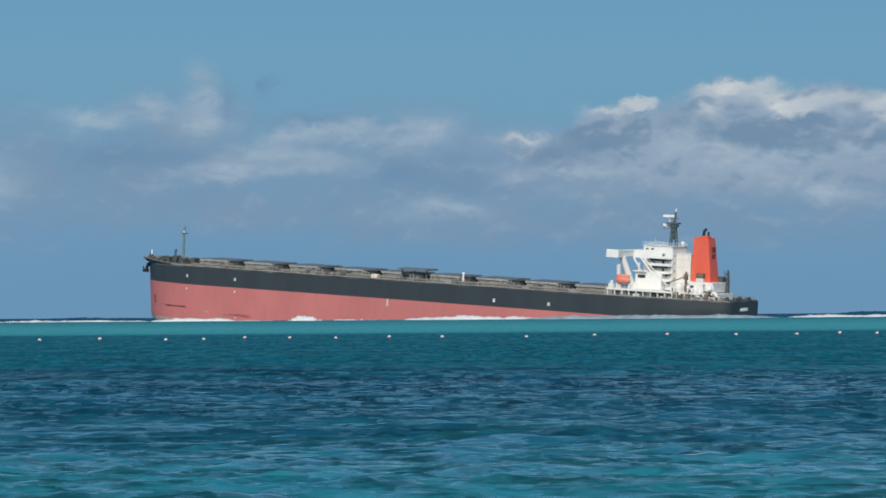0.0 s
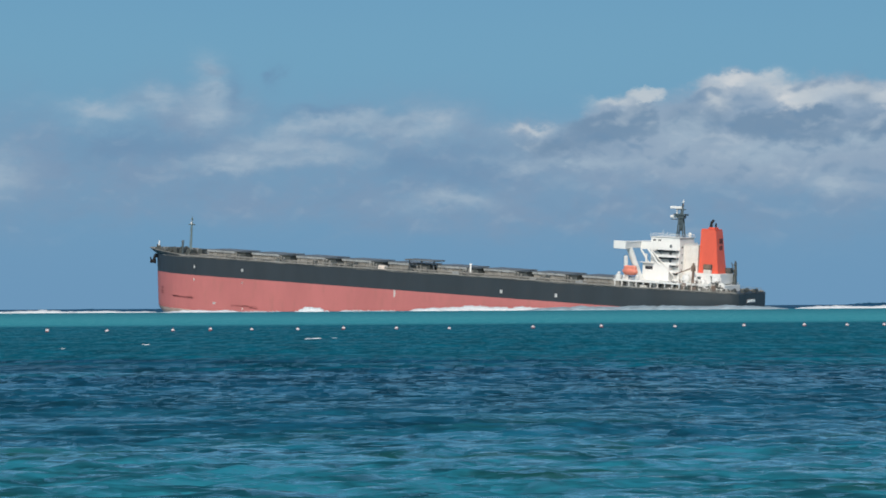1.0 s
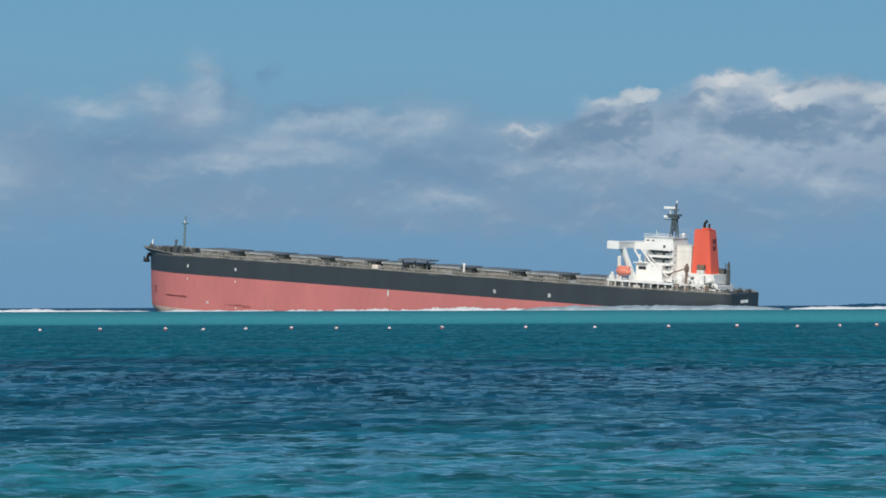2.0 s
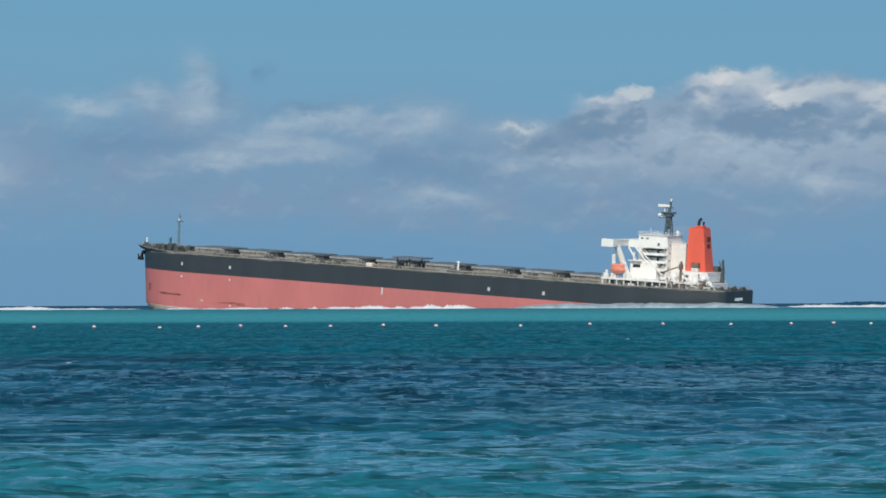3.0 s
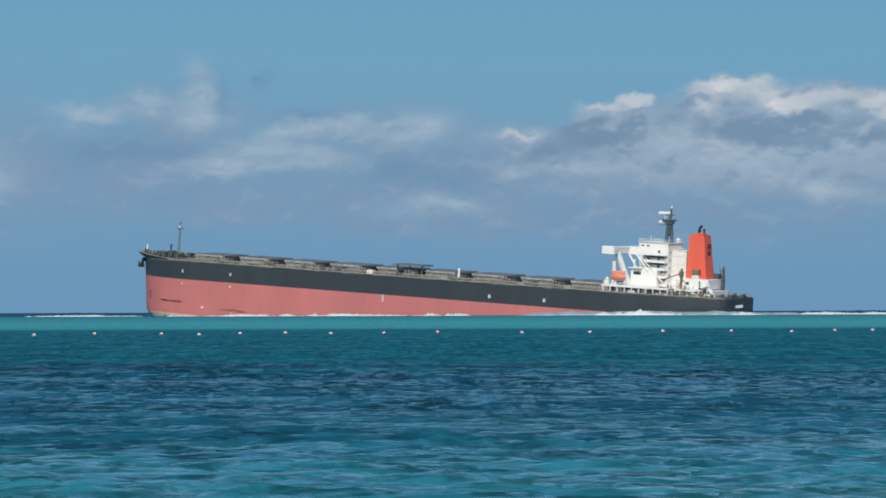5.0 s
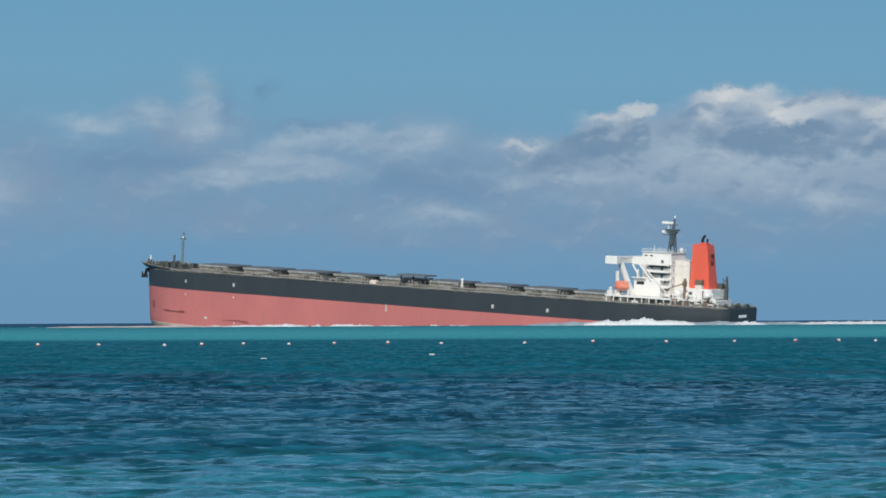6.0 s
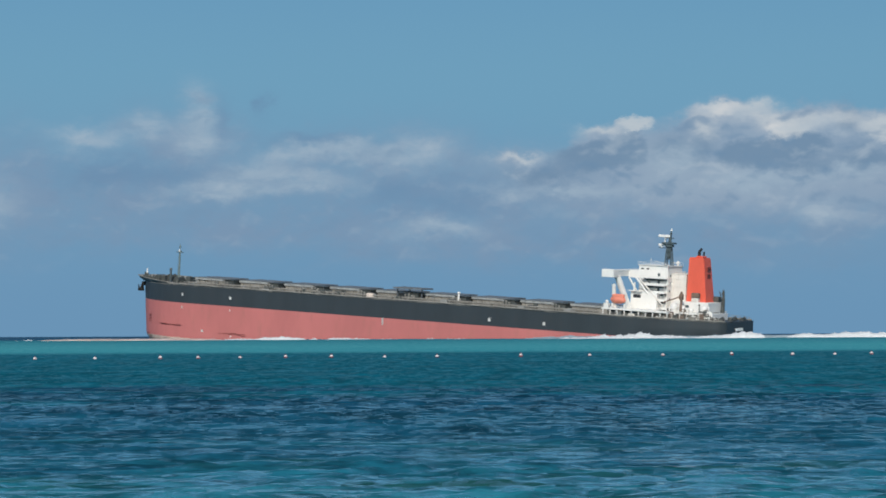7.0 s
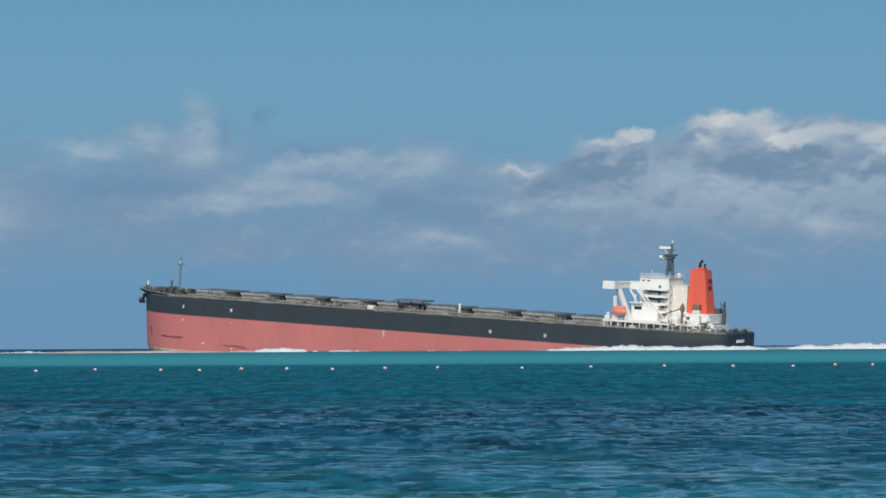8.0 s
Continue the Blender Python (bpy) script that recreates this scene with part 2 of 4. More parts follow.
def water_material():
    """Sea water: the colour comes from sand, weed and depth under it and from painted ripple light, the rest is
    reflection.
    """
    m = bpy.data.materials.new("sea_water")
    m.use_nodes = True
    n = Nodes(m.node_tree)
    place = n.add("ShaderNodeNewGeometry").outputs["Position"]
    xyz = n.add("ShaderNodeSeparateXYZ", {0: place}).outputs
    wide = n.add("ShaderNodeMapping", {0: place, 3: (0.35, 1.0, 1.0)}).outputs[0]
    patch = n.noise(wide, 0.09, 5.0, 0.6).outputs["Fac"]
    patch2 = n.noise(wide, 0.35, 4.0, 0.6).outputs["Fac"]
    d = n.math("LOGARITHM", n.math("MAXIMUM", xyz[1], 5.0), 10.0)
    d0 = d
    d = n.math("ADD", d, n.math("MULTIPLY", n.math("SUBTRACT", patch, 0.5), n.smooth(xyz[1], 320.0, 100.0, 0.0, 0.42)))
    d = n.math("ADD", d, n.math("MULTIPLY", n.math("SUBTRACT", patch2, 0.5), n.smooth(xyz[1], 200.0, 45.0, 0.0, 0.42)))
    stop = lambda y: (math.log10(y) - 1.0) / 2.2
    col = n.ramp(n.math("DIVIDE", n.math("SUBTRACT", d, 1.0), 2.2), [
        (stop(16), (0.02, 0.16, 0.19)), (stop(32), (0.014, 0.138, 0.185)), (stop(43), (0.008, 0.083, 0.135)), (stop(80), (0.004, 0.049, 0.092)),
        (stop(97), (0.002, 0.096, 0.137)), (stop(285), (0.002, 0.107, 0.15)), (stop(330), (0.04, 0.28, 0.32)), (stop(450), (0.05, 0.3, 0.335)), (stop(1090), (0.018, 0.17, 0.215)),
        (stop(1180), (0.012, 0.08, 0.14)), (1.0, (0.012, 0.06, 0.12))])
    co = n.add("ShaderNodeTexCoord").outputs["Object"]
    wide = n.add("ShaderNodeMapping", {0: co, 3: (0.55, 1.0, 1.0)}).outputs[0]
    r1 = n.noise(wide, 3.0, 5.0, 0.65).outputs["Fac"]
    r2 = n.noise(wide, 0.8, 3.0, 0.55).outputs["Fac"]
    h = n.math("ADD", n.math("MULTIPLY", r1, 0.22), r2)
    b = n.add("ShaderNodeBump", {"Height": h, "Strength": 0.62, "Distance": 0.22})
    # patches of steep ripples, which mirror little, and of calmer water, which mirrors the sky
    def ripples(sx, sy, scale, detail=4.5):
        m_ = n.add("ShaderNodeMapping", {0: co, 3: (sx, sy, 1.0)}).outputs[0]
        return n.noise(m_, scale, detail, 0.68, 0.6).outputs["Fac"]

    near, mid, far = ripples(0.72, 0.75, 1.9), ripples(0.85, 0.4, 2.0), ripples(1.0, 0.14, 1.6)
    calm = n.math("ADD", n.math("MULTIPLY", near, n.smooth(d0, 1.5, 1.85, 1.0, 0.0)), n.math("MULTIPLY", mid, n.smooth(d0, 1.5, 1.85)))
    calm = n.math("ADD", n.math("MULTIPLY", calm, n.smooth(d0, 1.8, 2.1, 1.0, 0.0)), n.math("MULTIPLY", far, n.smooth(d0, 1.8, 2.1)))
    gust = n.noise(n.add("ShaderNodeMapping", {0: co, 3: (0.35, 1.0, 1.0)}).outputs[0], 0.22, 3.0, 0.55).outputs["Fac"]
    calm = n.math("ADD", calm, n.math("MULTIPLY", n.math("SUBTRACT", gust, 0.5), 0.3))
    calm = n.math("ADD", calm, n.smooth(d0, 1.55, 1.72, 0.012, 0.0))
    calm = n.smooth(calm, 0.45, 0.61)
    glint = n.math("ADD", n.math("MULTIPLY", ripples(0.42, 0.8, 3.2, 3.0), n.smooth(d0, 1.55, 1.75, 1.0, 0.0)), n.math("MULTIPLY", ripples(0.7, 0.35, 3.0, 3.0), n.smooth(d0, 1.55, 1.75)))
    glint = n.math("ADD", glint, n.math("MULTIPLY", n.math("SUBTRACT", gust, 0.5), 0.2))
    glint = n.smooth(glint, 0.57, 0.66)
    calm = n.math("MAXIMUM", calm, glint)
    calm = n.math("MULTIPLY", calm, n.smooth(d0, 1.85, 2.05, 1.0, 0.22))
    gloss = n.math("MULTIPLY_ADD", calm, n.smooth(d0, 1.5, 1.75, 1.2, 0.78), 0.04)
    # ripple light and shade painted into the water's own colour, besides weed and sand
    ripple_light = n.math("ADD", n.math("MULTIPLY", ripples(0.6, 0.8, 1.1), n.smooth(d0, 1.5, 1.9, 1.0, 0.0)), n.math("MULTIPLY", ripples(0.6, 0.12, 0.9), n.smooth(d0, 1.5, 1.9)))
    ripple_light = n.smooth(ripple_light, 0.36, 0.64, n.smooth(d0, 1.8, 2.1, 0.5, 0.68), n.smooth(d0, 1.8, 2.1, 1.45, 1.3))
    ripple_light = n.math("ADD", n.math("MULTIPLY", ripple_light, n.smooth(xyz[1], 330.0, 240.0)), n.smooth(xyz[1], 240.0, 330.0))
    col = n.mix(1.0, col, n.add("ShaderNodeCombineXYZ", {0: ripple_light, 1: ripple_light, 2: ripple_light}).outputs[0], "MULTIPLY")
    weed = n.noise(n.add("ShaderNodeMapping", {0: place, 3: (0.5, 1.0, 1.0), 1: (7.0, 3.0, 0.0)}).outputs[0], 0.3, 4.0, 0.6).outputs["Fac"]
    col = n.mix(n.math("MULTIPLY", n.smooth(weed, 0.53, 0.63), n.smooth(d0, 1.5, 1.75, 0.85, 0.1)), col, (0.012, 0.075, 0.065, 1))
    # light from within the water, and the sky mirrored on it
    mirror = n.add("ShaderNodeFresnel", {"IOR": 1.33, "Normal": b.outputs[0]}).outputs[0]
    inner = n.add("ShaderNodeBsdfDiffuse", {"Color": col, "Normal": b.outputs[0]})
    outer = n.add("ShaderNodeBsdfGlossy", {"Color": (0.82, 1.0, 1.0, 1), "Roughness": n.smooth(d0, 1.5, 2.4, 0.15, 0.35), "Normal": b.outputs[0]})
    mixed = n.add("ShaderNodeMixShader", {0: n.math("MULTIPLY", mirror, gloss), 1: inner.outputs[0], 2: outer.outputs[0]})
    n.add("ShaderNodeOutputMaterial", {0: mixed.outputs[0]})
    return m


WATER = water_material()


# ---- mesh helpers ----
def part(name, bm, material, parent=None, label=""):
    me = bpy.data.meshes.new(name)
    bm.to_mesh(me)
    bm.free()
    for m in (material if isinstance(material, (list, tuple)) else [material]):
        me.materials.append(m)
    ob = new(name, me)
    ob.parent = parent
    if label:
        tagged(ob, label)
    return ob


def box(bm, x0, x1, y0, y1, z0, z1, bevel=0.0, m=None):
    r = bmesh.ops.create_cube(bm, size=1.0)
    vs = r["verts"]
    mm = Matrix.Translation(((x0 + x1) / 2, (y0 + y1) / 2, (z0 + z1) / 2)) @ Matrix.Diagonal((abs(x1 - x0), abs(y1 - y0), abs(z1 - z0), 1))
    bmesh.ops.transform(bm, matrix=(m @ mm) if m else mm, verts=vs)
    if bevel:
        es = list({e for v in vs for e in v.link_edges})
        bmesh.ops.bevel(bm, geom=es, offset=bevel, segments=2, affect="EDGES", profile=0.5)
    return bm


def rod(bm, a, b, r0, r1=None, seg=8):
    a, b = Vector(a), Vector(b)
    r = bmesh.ops.create_cone(bm, cap_ends=True, segments=seg, radius1=r0, radius2=r0 if r1 is None else r1, depth=(b - a).length)
    q = (b - a).to_track_quat("Z", "Y").to_matrix().to_4x4()
    bmesh.ops.transform(bm, matrix=Matrix.Translation((a + b) / 2) @ q, verts=r["verts"])
    return bm


def ball(bm, c, r, sx=1, sy=1, sz=1, seg=12):
    q = bmesh.ops.create_uvsphere(bm, u_segments=seg, v_segments=max(6, seg // 2), radius=r)
    bmesh.ops.transform(bm, matrix=Matrix.Translation(c) @ Matrix.Diagonal((sx, sy, sz, 1)), verts=q["verts"])
    return bm


def B():
    return bmesh.new()


def grid_mesh(name, pts, material, smooth=True):
    """A mesh from an array of rows x columns x 3."""
    r, c = pts.shape[:2]
    me = bpy.data.meshes.new(name)
    i = np.arange(r * c).reshape(r, c)
    quads = np.stack([i[:-1, :-1], i[:-1, 1:], i[1:, 1:], i[1:, :-1]], -1).reshape(-1, 4)
    me.vertices.add(r * c)
    me.vertices.foreach_set("co", pts.reshape(-1).astype(np.float32))
    me.loops.add(quads.size)
    me.loops.foreach_set("vertex_index", quads.reshape(-1).astype(np.int32))
    me.polygons.add(len(quads))
    me.polygons.foreach_set("loop_start", np.arange(0, quads.size, 4, dtype=np.int32))
    me.update(calc_edges=True)
    if smooth:
        me.polygons.foreach_set("use_smooth", np.ones(len(quads), dtype=bool))
    me.materials.append(material)
    return me


# ---- the sea ----
SEA = -0.12


def build_sea():
    ys = np.concatenate([[-400, -100, 0], np.geomspace(10, 4950, 80)])
    xs = np.linspace(-1, 1, 61)
    pts = np.zeros((len(ys), len(xs), 3))
    for k, y in enumerate(ys):
        pts[k, :, 0], pts[k, :, 1], pts[k, :, 2] = xs * 2600, y, SEA
    tagged(new("sea", grid_mesh("sea", pts, WATER)), "turquoise lagoon and dark blue open sea reaching the horizon", "sea", kind="structure")


def swell_height(x, y, step, seed):
    """Wind waves as a sum of trains; trains finer than the mesh fade out."""
    rng = np.random.default_rng(seed)
    h = np.zeros_like(x)
    for k in range(48):
        lam = 0.25 * (10.0 ** (k / 47.0))
        ang = rng.normal(0.15, 0.6)
        kx, ky = math.sin(ang) * 2 * math.pi / lam, -math.cos(ang) * 2 * math.pi / lam
        amp = 0.0046 * lam ** 0.75
        ph = kx * x + ky * y + rng.uniform(0, 6.28)
        wob = 1.2 * np.sin(x * 1.7 / lam + rng.uniform(0, 6.28)) * np.sin(y * 0.6 / lam + rng.uniform(0, 6.28))
        s = (np.sin(ph + wob) * 0.5 + 0.5) ** 1.7 * 2 - 0.75
        h += amp * s * np.clip((lam / step - 2.0) / 2.0, 0, 1)
    group = 0.75 + 0.45 * np.sin(x * 0.21 + seed) * np.sin(y * 0.13 + 2 * seed) + 0.25 * np.sin(x * 0.5 + y * 0.37)
    return h * group


def build_waves():
    out = []
    for seed in (3, 8):
        ys = np.geomspace(17, 285, 800)
        xs = np.linspace(-1, 1, 600)
        Y, X = np.meshgrid(ys, xs, indexing="ij")
        X = X * (0.168 * Y + 4.8)
        step = np.gradient(ys)[:, None] * np.ones_like(X)
        Z = swell_height(X, Y, step, seed)
        edge = np.clip((285 - Y) / 70, 0, 1)
        Z = Z * (0.35 + 0.65 * edge) - 0.11 * (1 - edge) ** 2
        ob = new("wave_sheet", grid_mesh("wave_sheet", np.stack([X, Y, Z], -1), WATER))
        out.append(tagged(ob, "rippled blue and teal lagoon water with small wind waves", "water", kind="stuff"))
    return out


build_sea()
WAVES = build_waves()


# ---- the stranded bulk carrier ----
ship = new("bulk_carrier")
ship.empty_display_size = 5
ship.matrix_world = pose(-1.4, 1195, 17.15, -1.7, -4.2, 153)
tagged(ship, "huge black and red bulk carrier aground, bow raised, stern awash", "ship")


def stem_x(z):
    foot = 2.4 * (max(0, -22.6 - z) / 3.8) ** 2
    return 145.0 - 0.09 * max(0, -z) - foot + (1.15 * z if z > 0 else 0)


def half_breadth(x, z):
    """Half the hull's breadth at a station and height."""
    top = stem_x(z)
    if x > 103:
        q = min(1.0, (x - 103) / (top - 103))
        hb = 25 * max(0.0, 1 - q ** 2.1) ** 0.55
        if z > 0:
            hb += 0.25 * z * q
    elif x < -95:
        q = (-95 - x) / 51.0
        deep = min(1.0, max(0.0, -z - 7) / 14.0)
        hb = 25 - (9.5 + 14 * deep) * q ** (1.9 - 0.7 * deep)
    else:
        hb = 25.0
    if z < -28:
        hb -= 1.5 * min(1.0, (-28 - z) / 2) ** 2
    return max(0.05, hb)


def hull_band(zs, name, material, parent, label, cap=False):
    us = [(-146 + 249 * k / 70) for k in range(71)] + [103 + (1 - (1 - k / 26) ** 1.8) * 1000 for k in range(1, 27)]
    bm = B()
    sides = []
    for side in (1, -1):
        rows = []
        for z in zs:
            row = []
            for k, x in enumerate(us):
                if k > 70:
                    x = 103 + (stem_x(z) - 103) * (x - 103) / 1000
                row.append(bm.verts.new((x, side * half_breadth(x, z), z)))
            rows.append(row)
        for r0, r1 in zip(rows, rows[1:]):
            for a, b, c, d in zip(r0, r0[1:], r1[1:], r1):
                bm.faces.new((a, b, c, d) if side < 0 else (d, c, b, a))
        sides.append(rows)
    for k in range(len(zs) - 1):  # transom and stem
        bm.faces.new((sides[0][k][0], sides[0][k + 1][0], sides[1][k + 1][0], sides[1][k][0]))
        bm.faces.new((sides[1][k][-1], sides[1][k + 1][-1], sides[0][k + 1][-1], sides[0][k][-1]))
    if cap:
        r0, r1 = sides[0][cap - 1 if cap > 0 else 0], sides[1][cap - 1 if cap > 0 else 0]
        for a, b, c, d in zip(r0, r0[1:], r1[1:], r1):
            bm.faces.new((a, b, c, d))
    bmesh.ops.recalc_face_normals(bm, faces=bm.faces)
    for f_ in bm.faces:
        f_.smooth = abs(f_.normal.x) < 0.95
    return part(name, bm, material, parent, label)


topside = hull_band([-8.1, -5.5, -2.5, 0.0], "topside", BLACK, ship, "weathered black painted upper hull")
hull_bottom = hull_band([-30, -28.6, -27.8, -27, -26.2, -25.4, -24.6, -23.8, -23, -21.5, -19, -15, -11, -8.1], "hull_bottom", RED, ship, "faded red antifouling lower hull", cap=1)
deck = hull_band([-0.35, -0.15], "deck", TAN, ship, "weathered tan steel deck", cap=2)


def on_side(x, z, w, h, name, material, parent, port=1, proud=0.06):
    """A painted mark on the hull's side, following its curve."""
    bm = B()
    n, rows = max(2, int(w / 0.6) + 1), max(2, int(h / 0.4) + 1)
    cols = []
    for k in range(n):
        xx = x - w / 2 + w * k / (n - 1)
        zs = [z - h / 2 + h * q / (rows - 1) for q in range(rows)]
        cols.append([bm.verts.new((xx, port * (half_breadth(xx, zz) + proud), zz)) for zz in zs])
    for a, b in zip(cols, cols[1:]):
        for q in range(rows - 1):
            bm.faces.new((a[q], b[q], b[q + 1], a[q + 1]))
    bmesh.ops.solidify(bm, geom=bm.faces[:], thickness=0.03)
    return part(name, bm, material, parent)


for x, z, w, h in ((111.4, -4.3, 0.9, 1.4), (86, -4.4, 1.15, 1.35), (-42.4, -5.4, 1.2, 1.5), (-68, -5.4, 1.2, 1.5)):
    on_side(x, z, w, h, "hull_mark", MARK, topside)
for x, z, w, h in ((111.4, -10.1, 0.7, 0.9), (85.9, -9.9, 0.6, 0.8), (8.7, -9.6, 0.8, 3.0), (100, -20.0, 1.4, 0.9), (85, -21.5, 0.7, 0.6)):
    on_side(x, z, w, h, "hull_mark", MARK, hull_bottom)
wear = random.Random(21)
for k in range(15):
    on_side(111 + 14 * wear.random(), -18.5 + 0.5 * wear.random(), 1.2 + 3.2 * wear.random(), 0.15 + 0.4 * wear.random(), "scrape_mark", SCRAPE, hull_bottom, proud=0.05 + 0.004 * k)
for k in range(9):
    on_side(78 + 14 * wear.random(), -21.0 + 1.0 * wear.random(), 0.8 + 2.6 * wear.random(), 0.15 + 0.25 * wear.random(), "scrape_mark", SCRAPE, hull_bottom, proud=0.05 + 0.004 * k)
for z, h in ((-15.2, 1.1), (-16.6, 0.9), (-17.6, 0.5)):
    on_side(133.2, z, 1.8, h, "scrape_mark", SCRAPE, hull_bottom)
on_side(121.2, -25.2, 40, 2.8, "scraped_foot", CREAM, hull_bottom, proud=0.16)
bm = B()
for k in range(6):
    box(bm, -146.12, -146.0, 4.2 - k * 1.5, 5.3 - k * 1.5, -3.8, -2.6)
part("name_bars", bm, MARK, topside, "white bars of the name on the transom")

# gunwale, bulwark at the bow and rails
for s in (1, -1):
    bm = B()
    for k in range(60):
        x0, x1 = -145 + 285 * k / 60, -145 + 285 * (k + 1) / 60
        rod(bm, (x0 - 0.1, s * (half_breadth(x0, 0) - 0.15), 0.28), (x1 + 0.1, s * (half_breadth(x1, 0) - 0.15), 0.28), 0.32, seg=6)
    part("gunwale", bm, TAN, ship, "tan sunlit edge of the deck")
bulwark = hull_band([0.004, 1.0, 2.2, 3.3], "bow_bulwark", TAN, ship, "tan bulwark round the bow")
bm = B()
bm.from_mesh(bulwark.data)
bmesh.ops.delete(bm, geom=[v for v in bm.verts if v.co.x < 118], context="VERTS")
for v in bm.verts:
    v.co.z *= 0.25 + 0.4 * min(1, max(0, (v.co.x - 118) / 22))
bmesh.ops.solidify(bm, geom=bm.faces[:], thickness=0.15)
bm.to_mesh(bulwark.data)
bm.free()
# white shell over the bow's flare, painting its underside as sunlit
bm = B()
bm.from_mesh(bulwark.data)
bmesh.ops.delete(bm, geom=[v for v in bm.verts if v.co.x < 141 or v.co.y < 0.2 or v.co.z > 1.6], context="VERTS")
bmesh.ops.translate(bm, vec=(0.2, 0.35, -0.1), verts=bm.verts)
part("lit_flare", bm, MARK, bulwark, "white patch painting sunlight on the underside of the bow's flare")
for s in (1, -1):
    rail = part("guard_rail", (lambda bm: [[rod(bm, (x, s * (half_breadth(x, 0) - 0.4), 0), (x, s * (half_breadth(x, 0) - 0.4), 1.5), 0.07, seg=5)
                                            for x in np.arange(-144, 116, 2.2)],
                                           [rod(bm, (x, s * (half_breadth(x, 0) - 0.4), z), (x + 4.4, s * (half_breadth(x + 4.4, 0) - 0.4), z), 0.06, seg=5)
                                            for x in np.arange(-144, 115, 4.4) for z in (0.9, 1.5)], bm][2])(B()), TAN, ship)
for y, z, r in ((19.5, 1.1, 0.35), (18.2, 0.9, 0.25), (-19, 1.0, 0.35)):
    bm = rod(B(), (-90, y, z), (112, y, z), r, seg=8)
    for x in np.arange(-88, 112, 8):
        box(bm, x - 0.2, x + 0.2, y - 0.5, y + 0.5, -0.2, z)
    part("deck_pipe", bm, TAN, ship)

# nine hatches with coamings, covers and cross-deck houses
HOLDS = [106 - 23.4 * k for k in range(9)]
for k, x in enumerate(HOLDS):
    w = 8.2
    coaming = part("hatch_coaming", box(box(B(), x - w, x + w, -8.6, 8.6, -0.2, 2.1, 0.05), x - w - 0.3, x + w + 0.3, -8.9, 8.9, 1.85, 2.05), TAN, ship)
    bm, lid = B(), B()
    for s in (1, -1):
        box(bm, x - w - 0.5, x + w + 0.5, s * 0.05, s * 9.3, 3.0, 3.22, 0.05)
        box(lid, x - w - 0.4, x + w + 0.4, s * 0.06, s * 9.2, 2.15, 2.996)
        for q in range(9):
            xx = x - w + 2 * w * q / 8
            box(lid, xx - 0.12, xx + 0.12, s * 9.2, s * 9.42, 2.15, 2.98)
    cover = part("hatch_cover", bm, COVER, ship, "dark steel hatch cover, closed")
    part("cover_skirt", lid, SKIRT, cover, "grey side plating of the hatch cover")
    for q in range(5):
        xx = x - w + 2 * w * (q + 0.5) / 5
        part("coaming_stay", box(B(), xx - 0.1, xx + 0.1, 8.6, 9.1, -0.2, 1.85), TAN, coaming)
    xs = x - 11.7
    if k < 8:
        house = part("cross_deck_house", box(box(B(), xs - 2.6, xs + 2.6, 4, 13.5, -0.2, 2.9, 0.1), xs - 3.0, xs + 3.0, 3.6, 14, 2.9, 3.1), DARK, ship)
        bm = B()
        for q, (dx, dy) in enumerate(((-1.6, 17.2), (1.4, 17.4), (0.1, 16.8))):
            rod(bm, (xs + dx, dy, -0.2), (xs + dx, dy, 1.7 + 0.3 * q), 0.28)
            rod(bm, (xs + dx, dy, 1.7 + 0.3 * q), (xs + dx, dy, 2.3 + 0.3 * q), 0.5, 0.35)
        part("mushroom_vents", bm, TAN, house)
bm = B()
box(bm, -4.5, 9.5, 4, 15.5, 4.6, 5.2, 0.08)
for x in (-3.5, 2.5, 8.5):
    box(bm, x - 0.2, x + 0.2, 12.5, 13, -0.2, 4.7)
part("raised_hatch_cover", bm, COVER, ship, "dark hatch cover panel rolled up above the deck")
part("white_vent_post", rod(rod(B(), (-23.5, 17, 0), (-23.5, 17, 4.6), 0.45), (-23.5, 17, 4.6), (-23.5, 17, 5.1), 0.7, 0.5), WHITE, ship)
part("pink_locker", box(B(), 17, 20, 18, 20, -0.2, 1.9, 0.1), CREAM, ship)

# forecastle
fore = part("windlass", B(), DARK, ship, "dark mooring winches on the forecastle")
bm = B()
for x, y, r, w in ((136, 5, 1.5, 4), (136, -5, 1.5, 4), (125, 6, 1.3, 5), (140, 0, 1.1, 3)):
    rod(bm, (x, y - w / 2, 1.6), (x, y + w / 2, 1.6), r * 0.6, seg=14)
    rod(bm, (x, y - w / 2 - 0.1, 1.6), (x, y - w / 2 + 0.3, 1.6), r * 1.0, seg=14)
    rod(bm, (x, y + w / 2 - 0.3, 1.6), (x, y + w / 2 + 0.1, 1.6), r * 1.0, seg=14)
    box(bm, x - 1.2, x + 1.2, y - w / 2 - 1, y + w / 2 + 1, -0.2, 1.4, 0.1)
for x, y, z in ((132, 8, 2.9), (121, 4, 2.9), (124, -3, 2.5), (116.5, 3, 2.3)):
    box(bm, x - 1.0, x + 1.0, y - 1.3, y + 1.3, -0.2, z, 0.25)
bm.to_mesh(fore.data)
bm.free()
mast = part("foremast", rod(rod(B(), (129.2, 0, -0.2), (129.2, 0, 14.3), 0.5, 0.34, 10), (129.2, 0, 14.3), (129.2, 0, 17.3), 0.24, 0.14, 8), POLE, ship, "slim grey-green foremast")
part("crosstree", box(rod(B(), (129.2, -1.8, 13.8), (129.2, 1.8, 13.8), 0.2), 127.6, 130.8, -0.6, 0.6, 13.4, 13.7, 0.05), POLE, mast)
